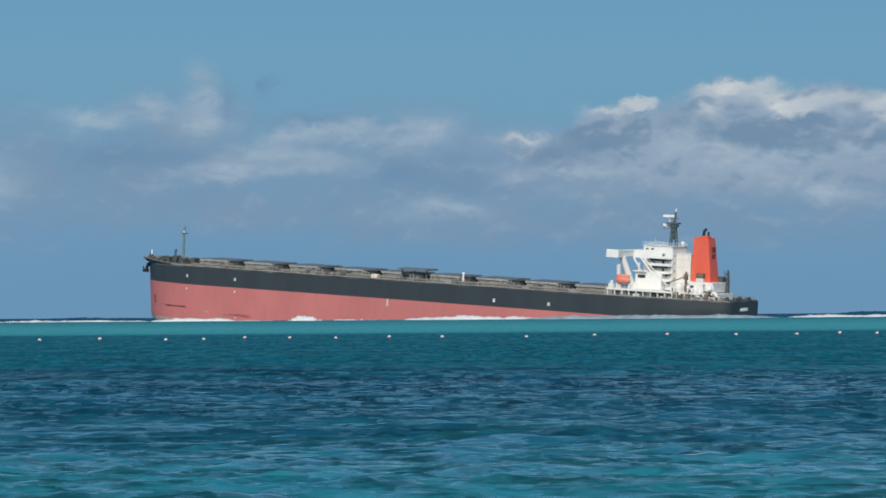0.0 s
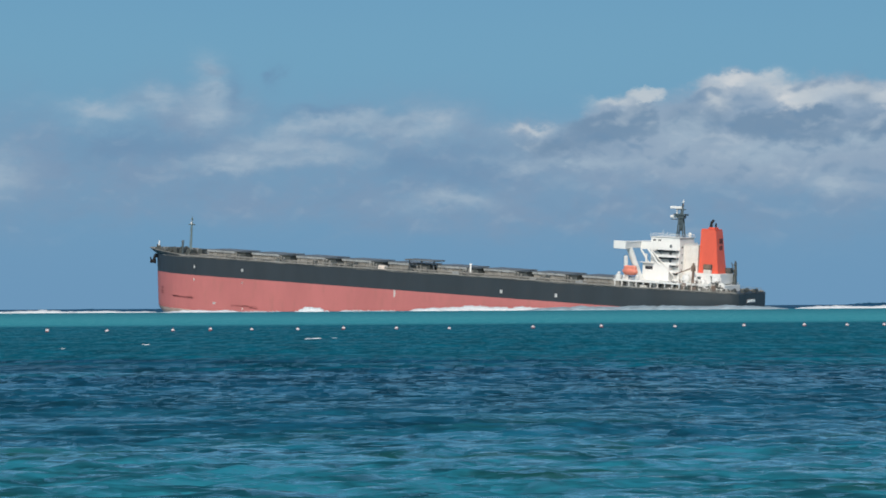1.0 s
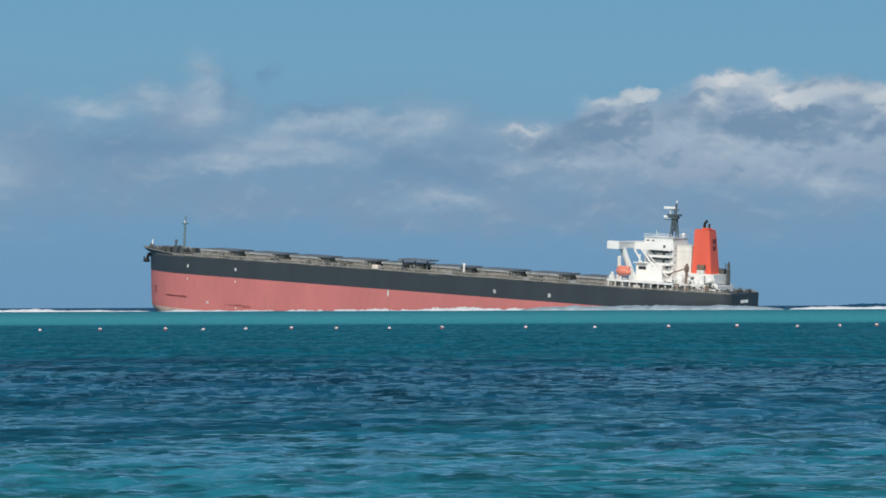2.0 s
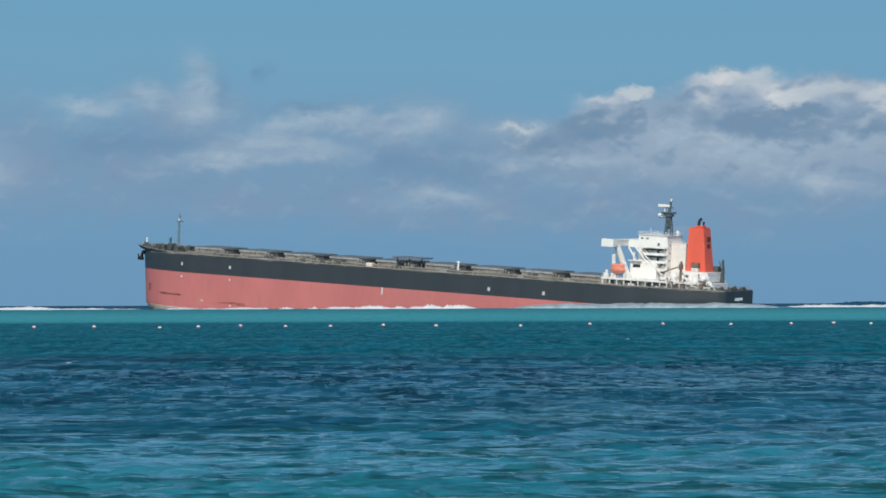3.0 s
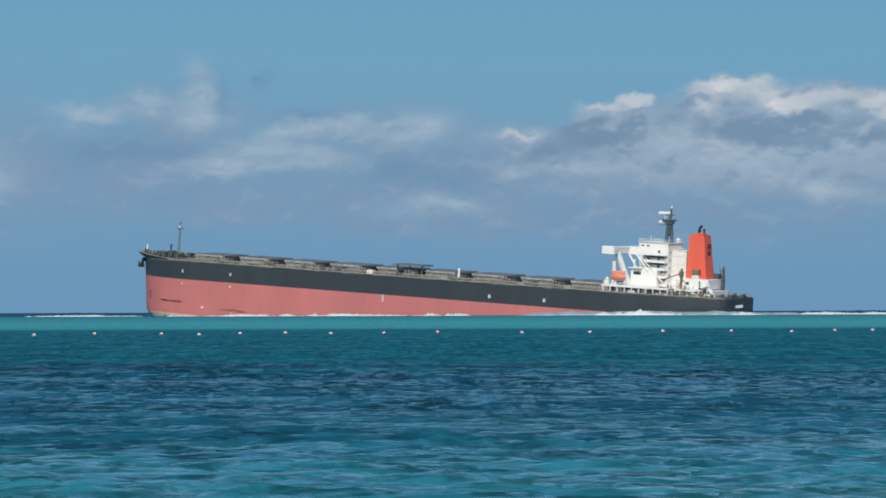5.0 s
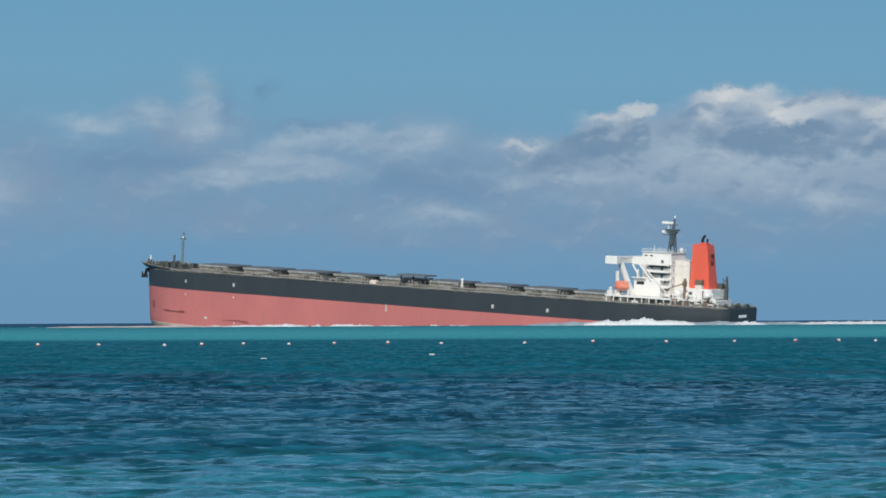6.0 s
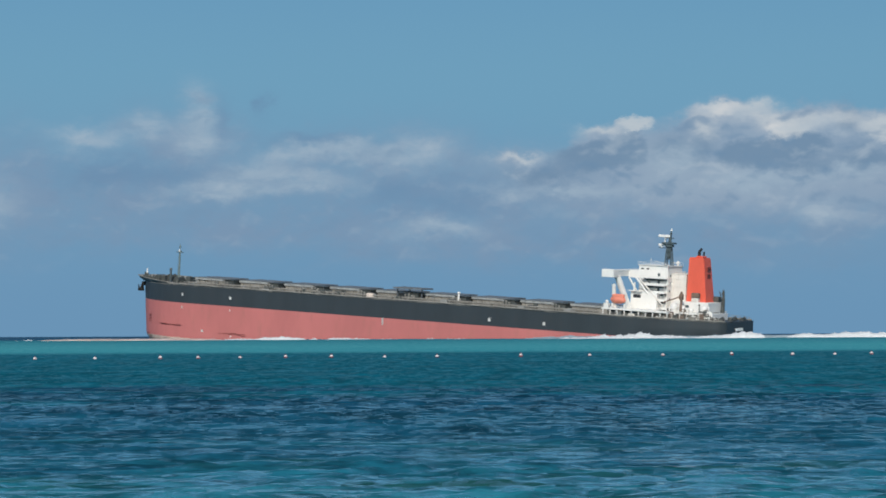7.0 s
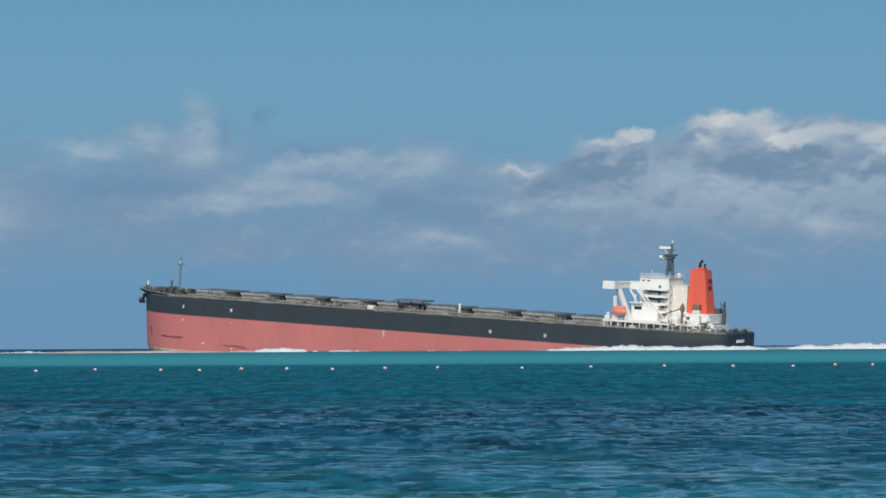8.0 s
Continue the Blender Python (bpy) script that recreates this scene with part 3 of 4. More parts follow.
part("mast_light", ball(rod(B(), (129.2, 0.5, 13.7), (129.2, 0.5, 14.4), 0.34), (129.2, 0.5, 14.5), 0.38), WHITE, mast, "white lamp on the crosstree")
part("mast_light", ball(rod(B(), (129.2, 0, 15.6), (129.2, 0, 16.2), 0.4), (129.2, 0, 16.3), 0.42), POLE, mast)
part("mast_ladder", rod(rod(B(), (130.1, 0.3, 0), (129.6, 0.3, 13.3), 0.08, seg=5), (130.1, -0.3, 0), (129.6, -0.3, 13.3), 0.08, seg=5), POLE, mast)
part("vent_post", rod(rod(B(), (131.8, 3, 0), (131.8, 3, 5.4), 0.5), (131.8, 3, 5.4), (131.8, 3, 6.2), 0.75, 0.5), MAST, ship)
part("bow_post", rod(B(), (144.0, 4, -0.2), (144.0, 4, 5.4), 0.35, 0.3), MARK, ship, "white post on the bow")
bm = B()
rod(bm, (140.8, 7.6, -1.0), (144.2, 9.6, -1.6), 1.1, 0.9, 10)
rod(bm, (143.9, 9.4, -0.8), (144.9, 9.9, -4.6), 0.5)
box(bm, 143.4, 146.0, 9.0, 10.6, -5.0, -3.6, 0.25)
rod(bm, (144.8, 8.4, -4.6), (145, 7.6, -2.2), 0.5, 0.2)
rod(bm, (144.8, 10.8, -4.6), (145, 11.6, -2.2), 0.5, 0.2)
bmesh.ops.translate(bm, vec=(-1.9, 0.6, 0.2), verts=bm.verts)
for k, (x, y, z) in enumerate(((146.0, 3.5, 3.6), (143.2, 7.0, 3.2), (140.5, 10.0, 3.6), (137.5, 12.5, 3.0), (134, 15, 3.2))):
    part("fairlead", box(rod(B(), (x - 0.8, y, 1.6), (x - 0.8, y, z), 0.45, 0.4, 8), x - 1.6, x + 0.4, y - 0.8, y + 0.4, 0.8, 2.2, 0.2), DARK, ship)
part("anchor", bm, SOOT, ship, "black anchor hanging at the bow")

# accommodation block
up = part("superstructure", box(box(B(), -116, -103, -12, 8, -0.2, 19, 0.06), -103, -98.4, -8, 8, 15.8, 19, 0.05), WHITE, ship, "white accommodation tower under a full-width bridge")
part("aft_trunk", box(box(B(), -122.4, -116.0, -7.5, 3.2, 3.15, 18.2, 0.08), -122.6, -115.8, -7.7, 3.4, 18.2, 18.5, 0.03), STONE, up, "cream painted trunk behind the tower")
for z in (6.4, 9.6, 12.8, 16.0):
    part("trunk_rib", box(B(), -122.45, -116.0, 3.2, 3.36, z, z + 0.25), STONE, up)
    part("window", box(B(), -116.06, -115.98, -4.0, -3.2, z + 0.9, z + 1.8), GLASS, up)
    part("window", box(B(), -116.06, -115.98, 5.0, 5.8, z + 0.9, z + 1.8), GLASS, up)
part("lower_house", box(B(), -113, -101.2, -12, 12, 3.2, 10.3, 0.08), WHITE, up)
part("long_deck", box(box(B(), -122, -92.5, -22, 22, 2.4, 3.15, 0.05), -133, -122, -17.6, 17.6, 2.4, 3.15, 0.05), WHITE, up)
part("deckhouse", box(B(), -131, -101.5, -11, 11, -0.2, 2.4, 0.05), WHITE, up)
part("bridge", box(box(B(), -98.4, -93.8, -25, 25, 16.2, 18.9, 0.12), -98.6, -93.6, -25.1, 25.1, 18.55, 18.8), WHITE, up, "white bridge reaching across the whole beam")
part("wing_cab", box(B(), -98.7, -93.3, 21.3, 25.3, 15.9, 19.2, 0.15), WHITE, up)
part("wheelhouse_top", box(box(B(), -115.6, -102.6, -8.6, 7.6, 19, 21.2, 0.08), -116, -102.2, -9.1, 8.1, 21.2, 21.4), WHITE, up)
for x in (-104.2, -106.6):
    part("window", box(B(), x - 0.6, x + 0.6, 7.55, 7.66, 19.5, 20.1, 0.03), GLASS, up)
bm = B()
for x in np.arange(-116, -102, 1.4):
    for s in (1, -1):
        rod(bm, (x, s * 8, 21.4), (x, s * 8, 22.6), 0.05, seg=5)
for z in (22.0, 22.6):
    for s in (1, -1):
        rod(bm, (-116, s * 8, z), (-102.2, s * 8, z), 0.05, seg=5)
    for x in (-116, -102.2):
        rod(bm, (x, -8, z), (x, 8, z), 0.05, seg=5)
part("monkey_island_rail", bm, WHITE, up)
for z in (6.6, 9.8, 13.0, 16.0):
    balcony = part("balcony", box(box(B(), -116, -105, 8, 11.2, z, z + 0.3), -116, -105, 11.05, 11.2, z + 0.3, z + 1.1), WHITE, up)
    part("stair", box(B(), -4.2, 0, -0.5, 0.5, -0.1, 0.1, 0, Matrix.Translation((-106.2, 9.5, z)) @ Matrix.Rotation(radians(-38), 4, "Y")), MAST, balcony)
    # dark strip on the wall that paints the shadow below the balcony slab
    part("balcony_shade", box(B(), -115.4, -106.4, 7.98, 8.07, z - 1.0, z - 0.1), MAST, balcony)
    part("doorway", box(B(), -112.4, -111.4, 7.98, 8.06, z + 0.3, z + 2.2), MAST, balcony)
    for x in (-105.1, -115.9):
        part("stanchion", rod(B(), (x, 11.1, z), (x, 11.1, z + 3.1), 0.1, seg=6), WHITE, balcony)
for s in (1, -1):
    part("wing_strut", rod(B(), (-97.6, s * 18.5, 16.2), (-101.2, s * 13.4, 3.1), 1.3, 1.3, 12), WHITE, up, "thick white slanting bridge wing support")
    part("wing_strut", rod(B(), (-98.4, s * 8, 15.8), (-102.5, s * 9, 10.4), 0.4, 0.4, 8), WHITE, up)
part("slanting_brace", rod(B(), (-104, 11.4, 16.2), (-116.5, 12.5, 4.5), 0.3, seg=6), STONE, up)
part("slanting_brace", rod(B(), (-103, 11.6, 16.2), (-109, 12.2, 9.5), 0.4, seg=6), WHITE, up)
part("dark_window_band", box(B(), -105.8, -102.4, 11.95, 12.06, 7.6, 9.0, 0.02), GLASS, up)
part("platform", box(box(B(), -106.5, -100.5, 11, 13.5, 10.3, 10.6), -103.2, -102.6, 12, 12.6, 10.6, 14.0), WHITE, up)
for x in np.arange(-131.5, -93, 3.2):
    part("deck_pillar", box(B(), x - 0.22, x + 0.22, (21.2 if x > -122 else 17.0), (21.7 if x > -122 else 17.4), -0.2, 2.4), WHITE, up)
bm = B()
for x in np.arange(-121.8, -92.6, 2.0):
    rod(bm, (x, 21.9, 3.15), (x, 21.9, 4.25), 0.05, seg=5)
for z in (3.7, 4.25):
    rod(bm, (-121.8, 21.9, z), (-92.6, 21.9, z), 0.05, seg=5)
part("long_deck_rail", bm, WHITE, up)
part("white_locker", box(ball(B(), (-94.5, 21, 5.6), 0.7), -95.6, -93.4, 20, 22, 3.15, 5.0, 0.15), WHITE, up)

# crowded side deck below the boat deck
rng = random.Random(5)
for k in range(26):
    x, y = -97 - 41 * rng.random(), 14 + 6.5 * rng.random()
    y = min(y, half_breadth(x, 0) - 3)
    w, d_, h = 0.5 + 1.3 * rng.random(), 0.5 + rng.random(), 0.9 + 1.3 * rng.random()
    if k % 3:
        part("locker", box(B(), x - w, x + w, y - d_, y + d_, -0.2, h, 0.08), WHITE, ship)
    else:
        part("deck_machinery", rod(box(B(), x - w, x + w, y - d_, y + d_, -0.2, h * 0.7, 0.1), (x - w, y, h * 0.7), (x + w, y, h * 0.7), 0.5, 0.5, 10), DARK, ship)

# valves, boxes and posts along the cargo deck
for k in range(70):
    x, y = -90 + 205 * rng.random(), 13.5 + 8.5 * rng.random()
    h = 0.6 + 1.7 * rng.random() ** 2
    kind = k % 5
    if kind == 0:
        part("vent_post", rod(rod(B(), (x, y, -0.2), (x, y, h), 0.2), (x, y, h), (x, y, h + 0.5), 0.4, 0.3), TAN, ship)
    elif kind == 1:
        part("deck_box", box(B(), x - 0.9, x + 0.9, y - 0.5, y + 0.5, -0.2, h, 0.06), DARK, ship)
    elif kind == 2:
        part("pipe_bridge", box(box(B(), x - 0.15, x + 0.15, y - 2, y + 2, h, h + 0.2), x - 0.12, x + 0.12, y - 0.15, y + 0.15, -0.2, h), SKIRT, ship)
    elif kind == 3:
        part("winch", rod(box(B(), x - 1.2, x + 1.2, y - 0.7, y + 0.7, -0.2, 0.6), (x - 1.0, y, 1.1), (x + 1.0, y, 1.1), 0.75, 0.75, 10), DARK, ship)
    else:
        part("deck_box", box(B(), x - 1.6, x + 1.6, y - 0.4, y + 0.4, -0.2, h * 0.8, 0.06), SKIRT, ship)

for k in range(14):
    x, y = -118 - 20 * rng.random(), 11.5 + 4 * rng.random()
    h = 3.2 + 3.4 * rng.random()
    part("vent_post", rod(rod(B(), (x, y, -0.2), (x, y, h), 0.22), (x, y, h), (x, y, h + 0.5), 0.5, 0.3), WHITE if k % 2 else DARK, ship)
for x in (-120.5, -127.0, -133.5):
    part("ladder_frame", box(box(B(), x - 0.12, x + 0.12, 16.2, 16.5, -0.2, 4.6), x - 2.6, x + 0.12, 16.2, 16.5, 4.3, 4.6), WHITE, ship)

# lifeboat and davits
boat = part("lifeboat", B(), BOAT, ship, "orange enclosed lifeboat in white davits")
bm = ball(B(), (-99.2, 20, 6.6), 1.0, 3.6, 1.6, 1.75, 20)
bm.to_mesh(boat.data)
bm.free()
part("canopy", box(B(), -101.9, -96.4, 18.8, 21.2, 6.7, 9.0, 0.7), BOAT, boat)
for x, thick_, high in ((-97.0, 0.95, 13.0), (-102.6, 0.6, 9.6)):
    davit = part("davit", box(rod(B(), (x, 18.8, 3.1), (x, 20.4, high - 0.6), thick_, thick_ * 0.85, 10), x - 0.4, x + 0.4, 18, 21.5, 3.1, 5.0, 0.1), WHITE, ship)
    part("davit_head", ball(B(), (x, 20.4, high - 0.6), thick_ * 0.95), WHITE, davit)
    part("fall", rod(B(), (x, 20.6, high - 0.8), (x, 20.2, 8), 0.12, seg=5), WHITE, davit)

# funnel, casing and stern gear
casing = part("engine_casing", box(box(B(), -134.5, -119, -8, 8, 3.15, 7.2, 0.1), -137, -131, -9, 9, -0.2, 2.7, 0.1), WHITE, ship, "white engine casing below the funnel")
bm = B()
q = bmesh.ops.create_cube(bm, size=1.0)
for v in q["verts"]:
    hi = v.co.z > 0
    v.co = Vector(((-123.4 if v.co.x > 0 else (-130.0 if hi else -132.2)), (1 if v.co.y > 0 else -1) * (4.0 if hi else 5.0), 25.2 if hi else 6.9))
bmesh.ops.bevel(bm, geom=bm.edges[:], offset=0.25, segments=2, affect="EDGES")
funnel = part("funnel", bm, ORANGE, ship, "tall orange-red tapered funnel")
part("funnel_rim", box(box(B(), -129.8, -123.6, -3.8, 3.8, 25.1, 25.6, 0.1), -128.8, -126, -2.5, 2.5, 25.6, 26.3, 0.2), ORANGE, funnel)
part("exhaust_pipe", rod(rod(B(), (-126.2, 0.4, 25), (-126.6, 0.4, 28.4), 0.65, 0.6, 10), (-126.6, 0.4, 28.2), (-127.5, 0.4, 29.3), 0.6, 0.55, 10), SOOT, funnel)
part("exhaust_pipe", rod(B(), (-128, -1, 26), (-128, -1, 28), 0.4, 0.4, 10), SOOT, funnel)
for z0, z1 in ((20.2, 21.8), (17.0, 18.8)):
    part("louvre", box(B(), -131.1, -130.4, -1.8, 1.4, z0, z1, 0.05, Matrix.Rotation(radians(0), 4, "Y")), LOUVRE, funnel, "dark louvre on the funnel's aft face")
trunk = part("vent_trunk", box(B(), -129.8, -126.8, 5.6, 7.8, 7.2, 8.8, 0.2), STONE, ship, "vent trunk with a rust-brown cowl")
part("cowl", box(box(B(), -130.0, -126.6, 5.5, 8.0, 8.8, 11.0, 0.4), -129.4, -127.2, 8.0, 8.15, 9.2, 10.4), BROWN, trunk)
for x, y, z, r in ((-121.5, 13, 5.0, 1.9), (-125, 12.5, 4.4, 1.5), (-134, 11.5, 4.6, 1.7), (-129.5, 14.5, 4.0, 1.2)):
    part("cowl_vent", ball(rod(B(), (x, y, -0.2), (x, y, z), r * 0.7, r * 0.7, 12), (x, y, z), r, 1, 1, 1, 14), WHITE, ship)
for x, y, z in ((-127.5, 16.5, 3.0), (-132, 15, 2.6), (-136.5, 13, 3.4), (-118, 17, 3.3), (-112, 18, 2.2), (-122.5, 17.5, 2.2)):
    part("deck_machinery", box(rod(B(), (x - 1.4, y, z - 0.7), (x + 1.4, y, z - 0.7), 0.95, seg=12), x - 1, x + 1, y - 1.2, y + 1.2, -0.2, z - 0.9, 0.12), DARK, ship)
crane = part("stores_crane", rod(rod(B(), (-124.8, 14, -0.2), (-124.8, 14, 11.4), 0.6, 0.5, 10), (-124.8, 14, 9.5), (-117.0, 15, 6.4), 0.3, 0.2, 8), BROWN, ship, "rust-brown stores crane on the port side")
part("crane_cab", box(B(), -125.6, -124, 13.2, 14.8, 8.0, 10.4, 0.2), BROWN, crane)
crane2 = part("stern_crane", rod(rod(B(), (-136, -5, -0.2), (-136, -5, 7.0), 1.0, 0.8, 10), (-136, -5, 7.0), (-135.9, -5, 12.6), 0.6, 0.28, 8), DARK, ship, "dark green hose crane near the stern")
part("crane_head", box(B(), -136.4, -135.3, -5.6, -4.4, 10.6, 11.4, 0.2), DARK, crane2)
part("jib", rod(rod(B(), (-136.2, -4.2, 6.6), (-134.6, -4.0, 12.0), 0.3, 0.16, 6), (-136.6, -5.6, 6.6), (-136.2, -5.2, 12.2), 0.2, 0.14, 6), DARK, crane2)
part("machinery_box", box(box(B(), -134.3, -131.6, -7.5, -4, 7.2, 9.5, 0.2), -134.0, -132.0, -4.0, -3.85, 7.6, 9.0), DARK, ship)
for x, y, z in ((-140.5, 8, 2.2), (-143.2, 3, 2.0), (-141.5, -4, 2.4), (-143.8, -9, 1.8), (-139.5, 12.5, 1.6)):
    part("mooring_winch", box(rod(rod(B(), (x, y - 1.6, 0.9), (x, y + 1.6, 0.9), 0.5, seg=12), (x, y - 1.7, 0.9), (x, y - 1.4, 0.9), z * 0.4, seg=12), x - 0.9, x + 0.9, y - 2, y + 2, -0.2, 0.7, 0.1), DARK, ship)
part("white_ring_reel", rod(B(), (-137.5, 13.4, 2.4), (-137.5, 14.2, 2.4), 1.6, 1.6, 16), WHITE, ship)
part("stern_block", box(B(), -145.8, -137, -15, 14.2, -0.3, 0.1, 0.05), BLACK, ship)

# clutter round the engine casing and on the poop
for k in range(78):
    x = -118 - 23 * rng.random()
    y = half_breadth(x, 0) - 1.4 - 4.5 * rng.random()
    w, h = 0.4 + 0.9 * rng.random(), (1.2 + 3.4 * rng.random() ** 1.3) * (1.0 if x > -138 else 0.45)
    paint = (STONE, BROWN, DARK, BROWN, TAN, DARK, WHITE)[k % 7]
    if k % 3 == 0:
        part("deck_locker", box(B(), x - w, x + w, y - 0.5, y + 0.5, -0.2, h * 0.7, 0.06), paint, ship)
    elif k % 3 == 1:
        part("vent_post", rod(rod(B(), (x, y, -0.2), (x, y, h), 0.2), (x, y, h), (x, y, h + 0.45), 0.45, 0.3), paint, ship)
    else:
        part("pipe_frame", box(box(box(B(), x - 1.1, x - 0.9, y, y + 0.2, -0.2, h), x + 0.9, x + 1.1, y, y + 0.2, -0.2, h), x - 1.1, x + 1.1, y, y + 0.2, h - 0.2, h), paint, ship)
for x in (-133.4, -136.2):
    part("casing_door", box(B(), x - 0.5, x + 0.5, 8.98, 9.1, 0.2, 2.3), MAST, casing)
for x in (-120.6, -123.2, -125.4):
    part("casing_window", box(B(), x - 0.5, x + 0.5, 7.98, 8.1, 4.6, 5.8), MAST, casing)

# radar mast
radar = part("radar_mast", B(), MAST, ship, "dark grey radar mast above the bridge")
bm = B()
for dx, dy in ((1.3, 1.2), (-1.5, 1.2), (1.3, -1.2), (-1.5, -1.2)):
    rod(bm, (-112.8 + dx, dy, 21.4), (-112.6 + dx * 0.5, dy * 0.5, 31), 0.32, 0.28, 8)
for z in (24, 26.5, 29):
    rod(bm, (-114, 1, z), (-111.6, 1, z + 1.6), 0.14, seg=5)
    rod(bm, (-114, 1, z + 1.6), (-111.6, 1, z), 0.14, seg=5)
box(bm, -113.3, -112.0, -0.7, 0.7, 24, 31, 0.1)
box(bm, -115.2, -109.8, -1.8, 1.8, 30.5, 31.2, 0.1)
box(bm, -114.4, -111.2, -1.4, 1.4, 29.3, 30.3, 0.1)
rod(bm, (-112.8, 0, 31), (-113.2, 0, 35.6), 0.75, 0.4, 8)
rod(bm, (-114, -1.4, 33.0), (-111, 1.4, 33.0), 0.2)
box(bm, -112, -108.2, -0.6, 0.6, 28.6, 28.9)
bm.to_mesh(radar.data)
bm.free()
part("radar_scanner", box(rod(B(), (-110.6, 0, 31.2), (-110.6, 0, 33.2), 0.3), -113, -107.6, -0.5, 0.5, 33.2, 34.3, 0.2), WHITE, radar)
part("radar_scanner", box(rod(B(), (-109.3, 0, 28.8), (-109.3, 0, 29.5), 0.3), -111, -107.8, -0.5, 0.5, 29.4, 30.5, 0.2), WHITE, radar)
part("aerial", ball(rod(B(), (-113.3, 0, 35.4), (-113.5, 0, 37.2), 0.16), (-113.3, 0, 36.2), 0.45), WHITE, radar)
part("aerial", rod(B(), (-106, 3, 21.3), (-106, 3, 24.2), 0.1, seg=6), WHITE, radar)
part("aerial_dome", ball(rod(B(), (-115, -5, 21.3), (-115, -5, 22.2), 0.4), (-115, -5, 22.6), 0.8), WHITE, ship)


# ---- buoys ----
BUOYS = [(-33.4, 229.2), (-28.6, 231.3), (-22.8, 229.3), (-19.7, 230.5), (-16.4, 233.8), (-12.6, 235.5), (-8.7, 236), (-4.1, 236),
         (0.5, 235.1), (7.8, 236), (14.1, 242), (20.5, 240.7), (26.9, 243.8), (32.1, 242.2), (36.3, 244.8), (39.9, 246.3)]


def build_buoy():
    bm = B()
    ball(bm, (0, 0, 0.11), 0.13, 1.15, 1.0, 0.95, 14)
    b = part("mooring_buoy", bm, BUOY)
    # dark red lower band; shadow and reflection under the float are in its colour
    part("band", rod(B(), (0, 0, -0.06), (0, 0, 0.085), 0.162, 0.158, 14), BAND, b, "dark red band with the shade below the buoy in its colour")
    part("lug", rod(B(), (0, 0, 0.23), (0, 0, 0.3), 0.05, 0.04, 8), BAND, b)
    return tagged(b, "small faded pink and white plastic buoy afloat", "buoy", "line of buoys")


buoys = [build_buoy()]
buoys += [copy_thing(buoys[0], pose(0, 0, 0)) for _ in BUOYS[1:]]


# ---- surf on the reef ----
def ridge(name, length, height, width, seed, material, label, category="surf", lumps=1.0):
    """A broken crest: an uneven bank that tapers to both ends."""
    rng = np.random.default_rng(seed)
    n, c = max(30, int(length / 0.7)), 13
    xs = np.linspace(-length / 2, length / 2, n)
    env = np.clip(1 - np.abs(xs / (length / 2)) ** 4, 0, 1) ** 0.5
    prof = np.zeros(n)
    for k in range(1, 16):
        prof += np.sin(xs * 2 * math.pi * k / 38 * (0.8 + 0.4 * rng.random()) + rng.uniform(0, 6.28)) / k ** 0.75
    prof = np.clip(0.72 + 0.17 * lumps * prof / 1.4, 0.12, 1.1) * env * height
    pts = np.zeros((c, n, 3))
    for j in range(c):
        a = math.pi * j / (c - 1)
        rough = 1 + 0.22 * lumps * np.sin(xs * 2.9 + j * 1.9 + seed) * np.sin(xs * 1.13 - j * 2.3)
        pts[j, :, 0] = xs
        pts[j, :, 1] = -math.cos(a) * width / 2 * (0.5 + 0.5 * env) + 0.8 * np.sin(xs * 0.09 + seed)
        pts[j, :, 2] = math.sin(a) ** 1.1 * prof * rough - 0.5 * (j in (0, c - 1))
    ob = new(name, grid_mesh(name, pts, material))
    return tagged(ob, label, category, kind="stuff")


def at_sky(u, y):
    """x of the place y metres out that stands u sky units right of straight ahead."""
    return (u - 784) / F * y


SURF = []


def surf(u0, u1, y, h, width, seed, rises, material=FOAM, label="white foaming breaker on the reef edge", name="breaker", drift=(0.0, -1.0), lumps=1.0):
    """A breaker between two bearings; rises: (seconds, how far it is up from 0 to 1)."""
    x0, x1 = at_sky(u0, y), at_sky(u1, y)
    ob = ridge(name, x1 - x0, h, width, seed, material, label, lumps=lumps)
    SURF.append((ob, (x0 + x1) / 2, y, h, rises, drift))


surf(-60, 130, 1150, 1.3, 8, 1, ((0, 0.7), (1, 1), (3, 1), (4, 0.6), (6, 0.2), (8, 0.6)))
surf(60, 285, 1160, 1.0, 7, 2, ((0, 0.8), (1, 0.9), (3, 0.7), (4.5, 0.9), (6, 0.3), (8, 0.2)))
surf(278, 430, 1120, 1.4, 6, 3, ((0, 1), (1.5, 0.7), (3, 0.5), (4.5, 0.4), (6, 0.6), (8, 0.3)))
surf(526, 574, 1105, 2.2, 6, 4, ((0, 1), (1, 1), (1.6, 0.8), (2.8, 0), (6, 0), (8, 0)))
surf(470, 565, 1105, 2.0, 6, 5, ((0, 0), (4.5, 0.1), (5.8, 0.7), (6.5, 0.8), (8, 1)))
surf(725, 975, 1105, 2.1, 8, 6, ((0, 0.85), (1, 1), (1.6, 0.9), (3, 0.35), (4.5, 0.2), (6, 0), (8, 0)))
surf(650, 870, 1100, 1.2, 6, 7, ((0, 0.2), (1, 0.4), (3, 1), (4.2, 0.9), (6, 0.2), (8, 0.1)), lumps=2.6)
surf(400, 760, 1112, 0.7, 5, 8, ((0, 0.4), (3, 0.8), (4.5, 1), (6, 0.8), (8, 0.5)), lumps=3.5)
surf(930, 1400, 1075, 2.5, 16, 9, ((0, 0.8), (1, 0.9), (3, 1), (4.5, 0.9), (6, 0.8), (8, 0.6)), THIN_FOAM, "grey foam-streaked wave in front of the hull", lumps=0.5)
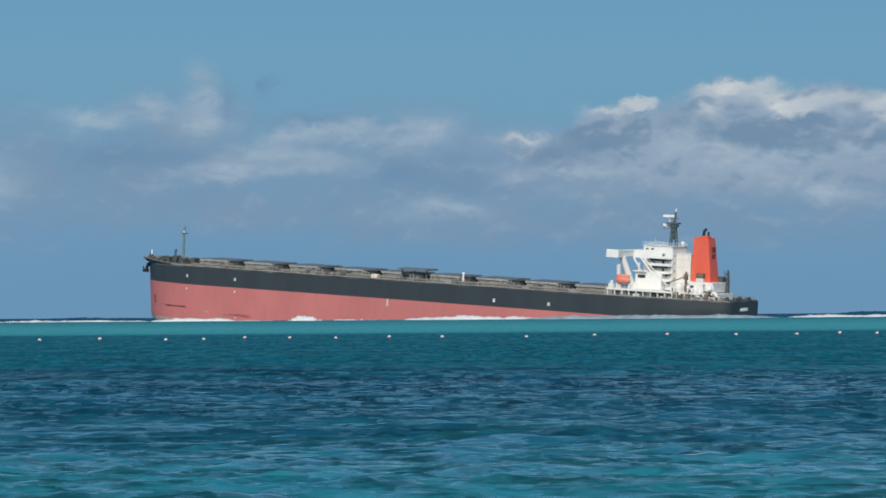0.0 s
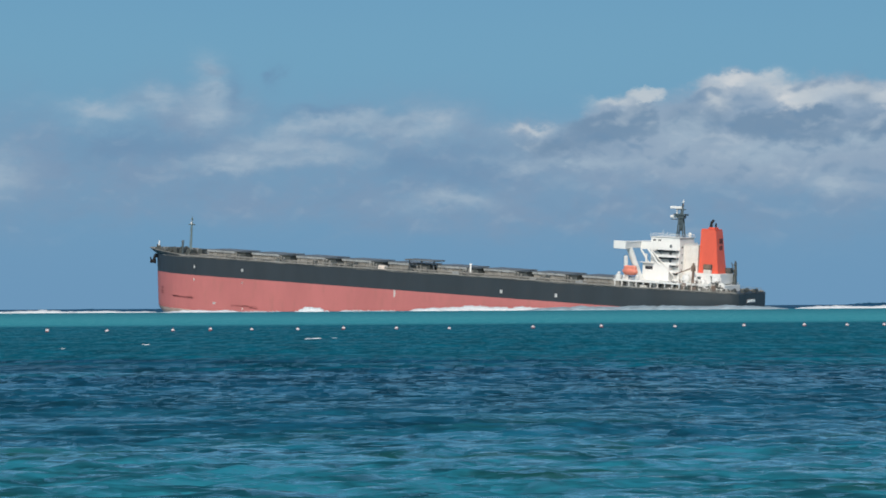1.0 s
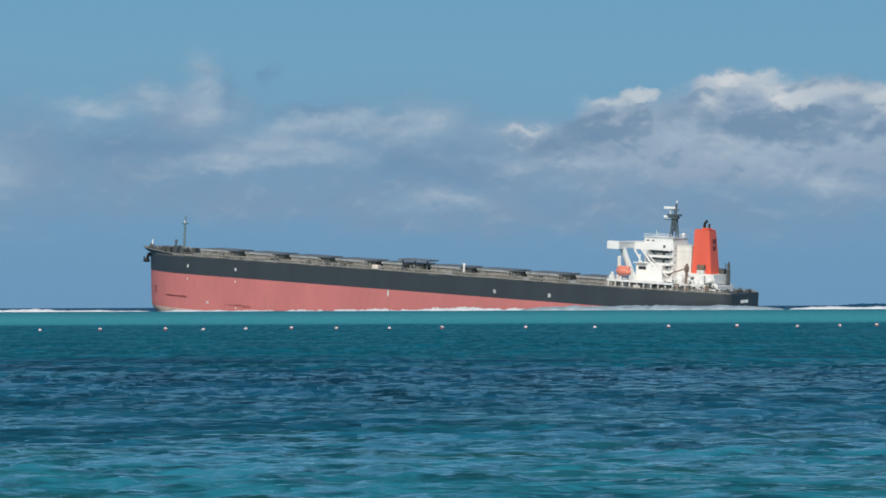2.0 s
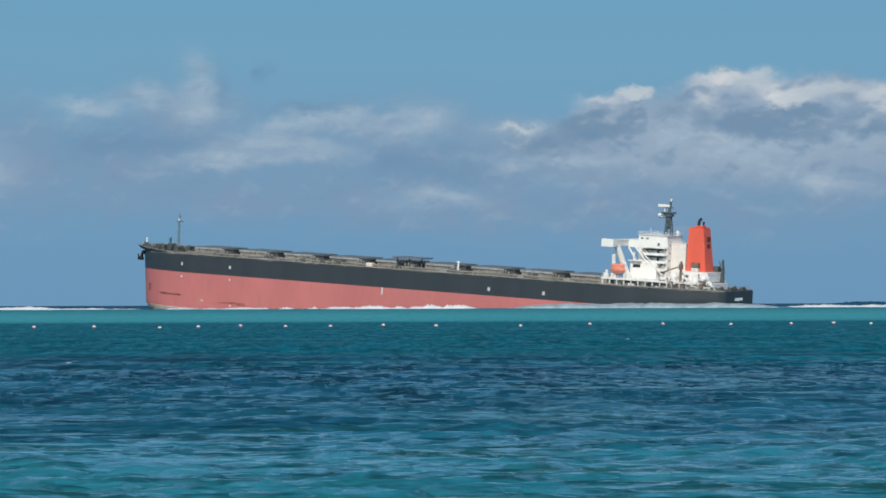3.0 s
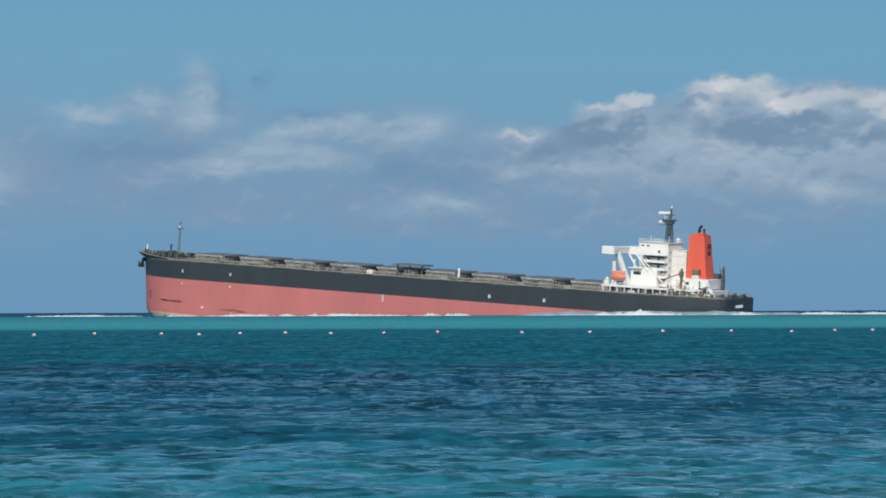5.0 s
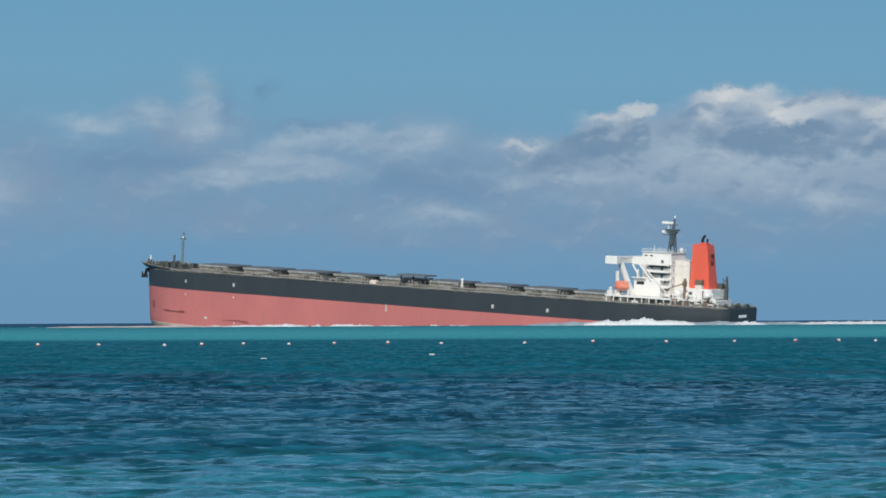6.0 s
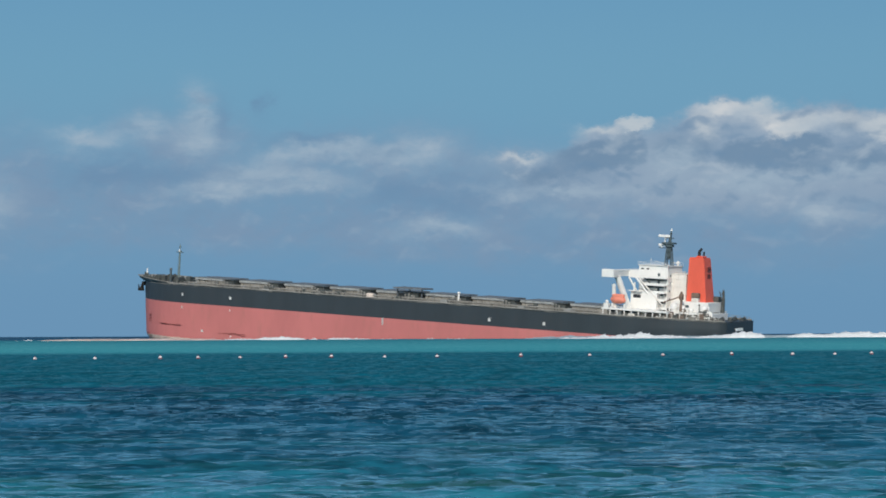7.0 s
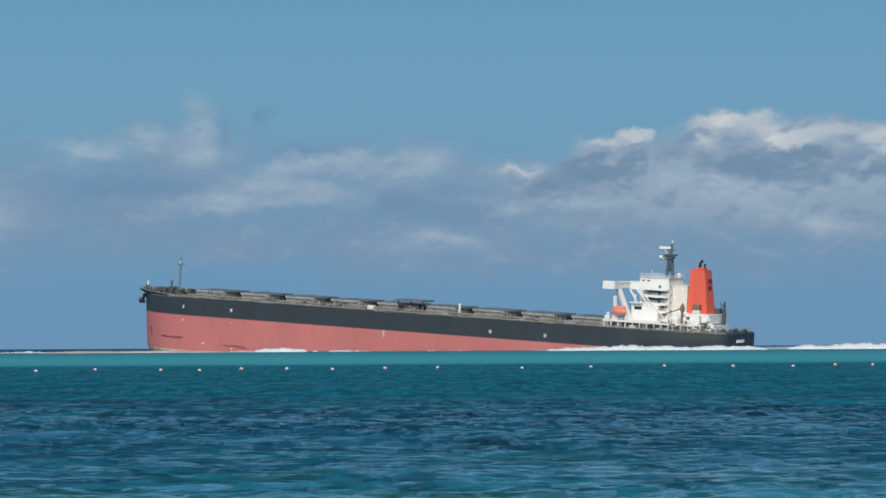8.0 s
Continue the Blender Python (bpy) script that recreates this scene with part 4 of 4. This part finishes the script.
surf(1045, 1245, 1070, 2.7, 8, 10, ((0, 0), (3.4, 0.1), (4.5, 0.5), (5, 0.7), (6, 1), (7, 0.8), (8, 0.55)))
surf(985, 1375, 1068, 2.0, 8, 11, ((0, 0), (5.8, 0.1), (7, 0.7), (8, 1)))
surf(1285, 1374, 1066, 3.0, 9, 12, ((0, 0), (3.5, 0.1), (4.6, 0.45), (6, 0.6), (6.6, 1), (7.1, 0.9), (8, 0.4)), label="white splash bursting at the stern", name="splash")
surf(1408, 1700, 1140, 1.4, 9, 13, ((0, 0.9), (1, 1), (3, 0.9), (4, 0.8), (6, 0.9), (8, 0.8)))
surf(1410, 1720, 1120, 2.6, 10, 14, ((0, 0), (4.5, 0.1), (6, 0.6), (6.6, 0.9), (8, 1)))
surf(1335, 1440, 1125, 1.5, 10, 18, ((0, 0.3), (3, 0.5), (4.5, 0.8), (6, 1), (8, 1)), THIN_FOAM, "grey foam-streaked water behind the stern", lumps=0.6)
surf(95, 420, 1085, 0.95, 12, 15, ((0, 0.25), (3, 0.3), (4.6, 0.3), (5.8, 0.8), (7, 1), (8, 1)), MURK, "low murky brown swell beside the bow", "swell", lumps=0.3)
surf(70, 275, 1500, 2.6, 30, 16, ((0, 0.9), (1, 0.8), (3, 0.7), (4.5, 0.8), (6, 0.7), (8, 0.6)), WATER, "dark blue ocean swell beyond the reef", "swell", lumps=0.5)
surf(1480, 1800, 1500, 3.2, 30, 17, ((0, 1), (1, 1), (3, 1), (4, 0.9), (6, 0.6), (8, 0.5)), WATER, "dark blue ocean swell beyond the reef", "swell", lumps=0.6)


def at_depth(u, down):
    """The place on the water that lies u sky units across and down units under the horizon."""
    y = EYE * F / down
    return at_sky(u, y), y


CAPS = []
rng = random.Random(11)
caps = [(820, 107, 1.0, 1.2), (235, 113, 3.4, 1.4), (228, 116, 3.5, 0.7), (560, 57, 1.0, 1.3), (545, 58, 1.1, 0.8), (590, 56, 0.9, 0.7), (255, 66, 0.9, 0.9), (110, 72, 1.0, 0.5),
        (1130, 64, 3.0, 0.7), (160, 100, 3.0, 0.9), (145, 103, 3.1, 0.5), (780, 60, 6.2, 0.8), (480, 66, 6.0, 0.8), (1560, 120, 7.6, 0.8), (70, 112, 7.9, 1.2), (100, 110, 8.0, 0.9)]
for k, (u, down, t, length) in enumerate(caps):
    x, y = at_depth(u, down)
    ob = ridge("whitecap", length * (0.2 + y / 600), 0.012 + y / 7000, 0.3, 40 + k, FOAM, "small white crest on a wind wave", "whitecap", lumps=4.0)
    CAPS.append((ob, x, y, t))


def motions():
    for ob, x, y, t0 in CAPS:
        rows = [(0.0, -0.6), (t0 - 0.9, -0.5), (t0 - 0.3, 0.0), (t0 + 0.4, 0.02), (t0 + 1.0, -0.5), (8.0, -0.6)]
        rows = [(t, z) for k, (t, z) in enumerate(rows) if k in (0, 5) or 0.05 < t < 7.95]
        if t0 < 0.4:
            rows[0] = (0.0, 0.0)
        if t0 > 7.6:
            rows[-1] = (8.0, 0.0)
        walk(ob, [(t, pose(x + 0.1 * (t - t0), y - 0.7 * (t - t0), z)) for t, z in rows])
    for ob, (vx, vy) in zip(WAVES, ((0.35, -1.0), (-0.5, -0.45))):
        walk(ob, [(t, pose(vx * (t - 4), vy * (t - 4) + 2, 0.012 * math.sin(t * 1.3 + vx * 9))) for t in np.arange(0, 8.01, 0.5)])
    for k, (b, (x, y)) in enumerate(zip(buoys, [(0.952 * x, 0.952 * y) for x, y in BUOYS])):
        walk(b, [(t, pose(x + 0.04 * math.sin(t * 1.1 + k), y, -0.02 + 0.05 * math.sin(t * 2.3 + k * 1.9), 9 * math.sin(t * 1.9 + k), 9 * math.cos(t * 1.6 + 2 * k), 0))
                 for t in np.arange(0, 8.01, 0.5)])
    for ob, x, y, h, rises, (vx, vy) in SURF:
        walk(ob, [(t, pose(x + vx * (t - 4), y + vy * (t - 4), SEA - (1 - up_) * (h + 0.3))) for t, up_ in rises])


motions()
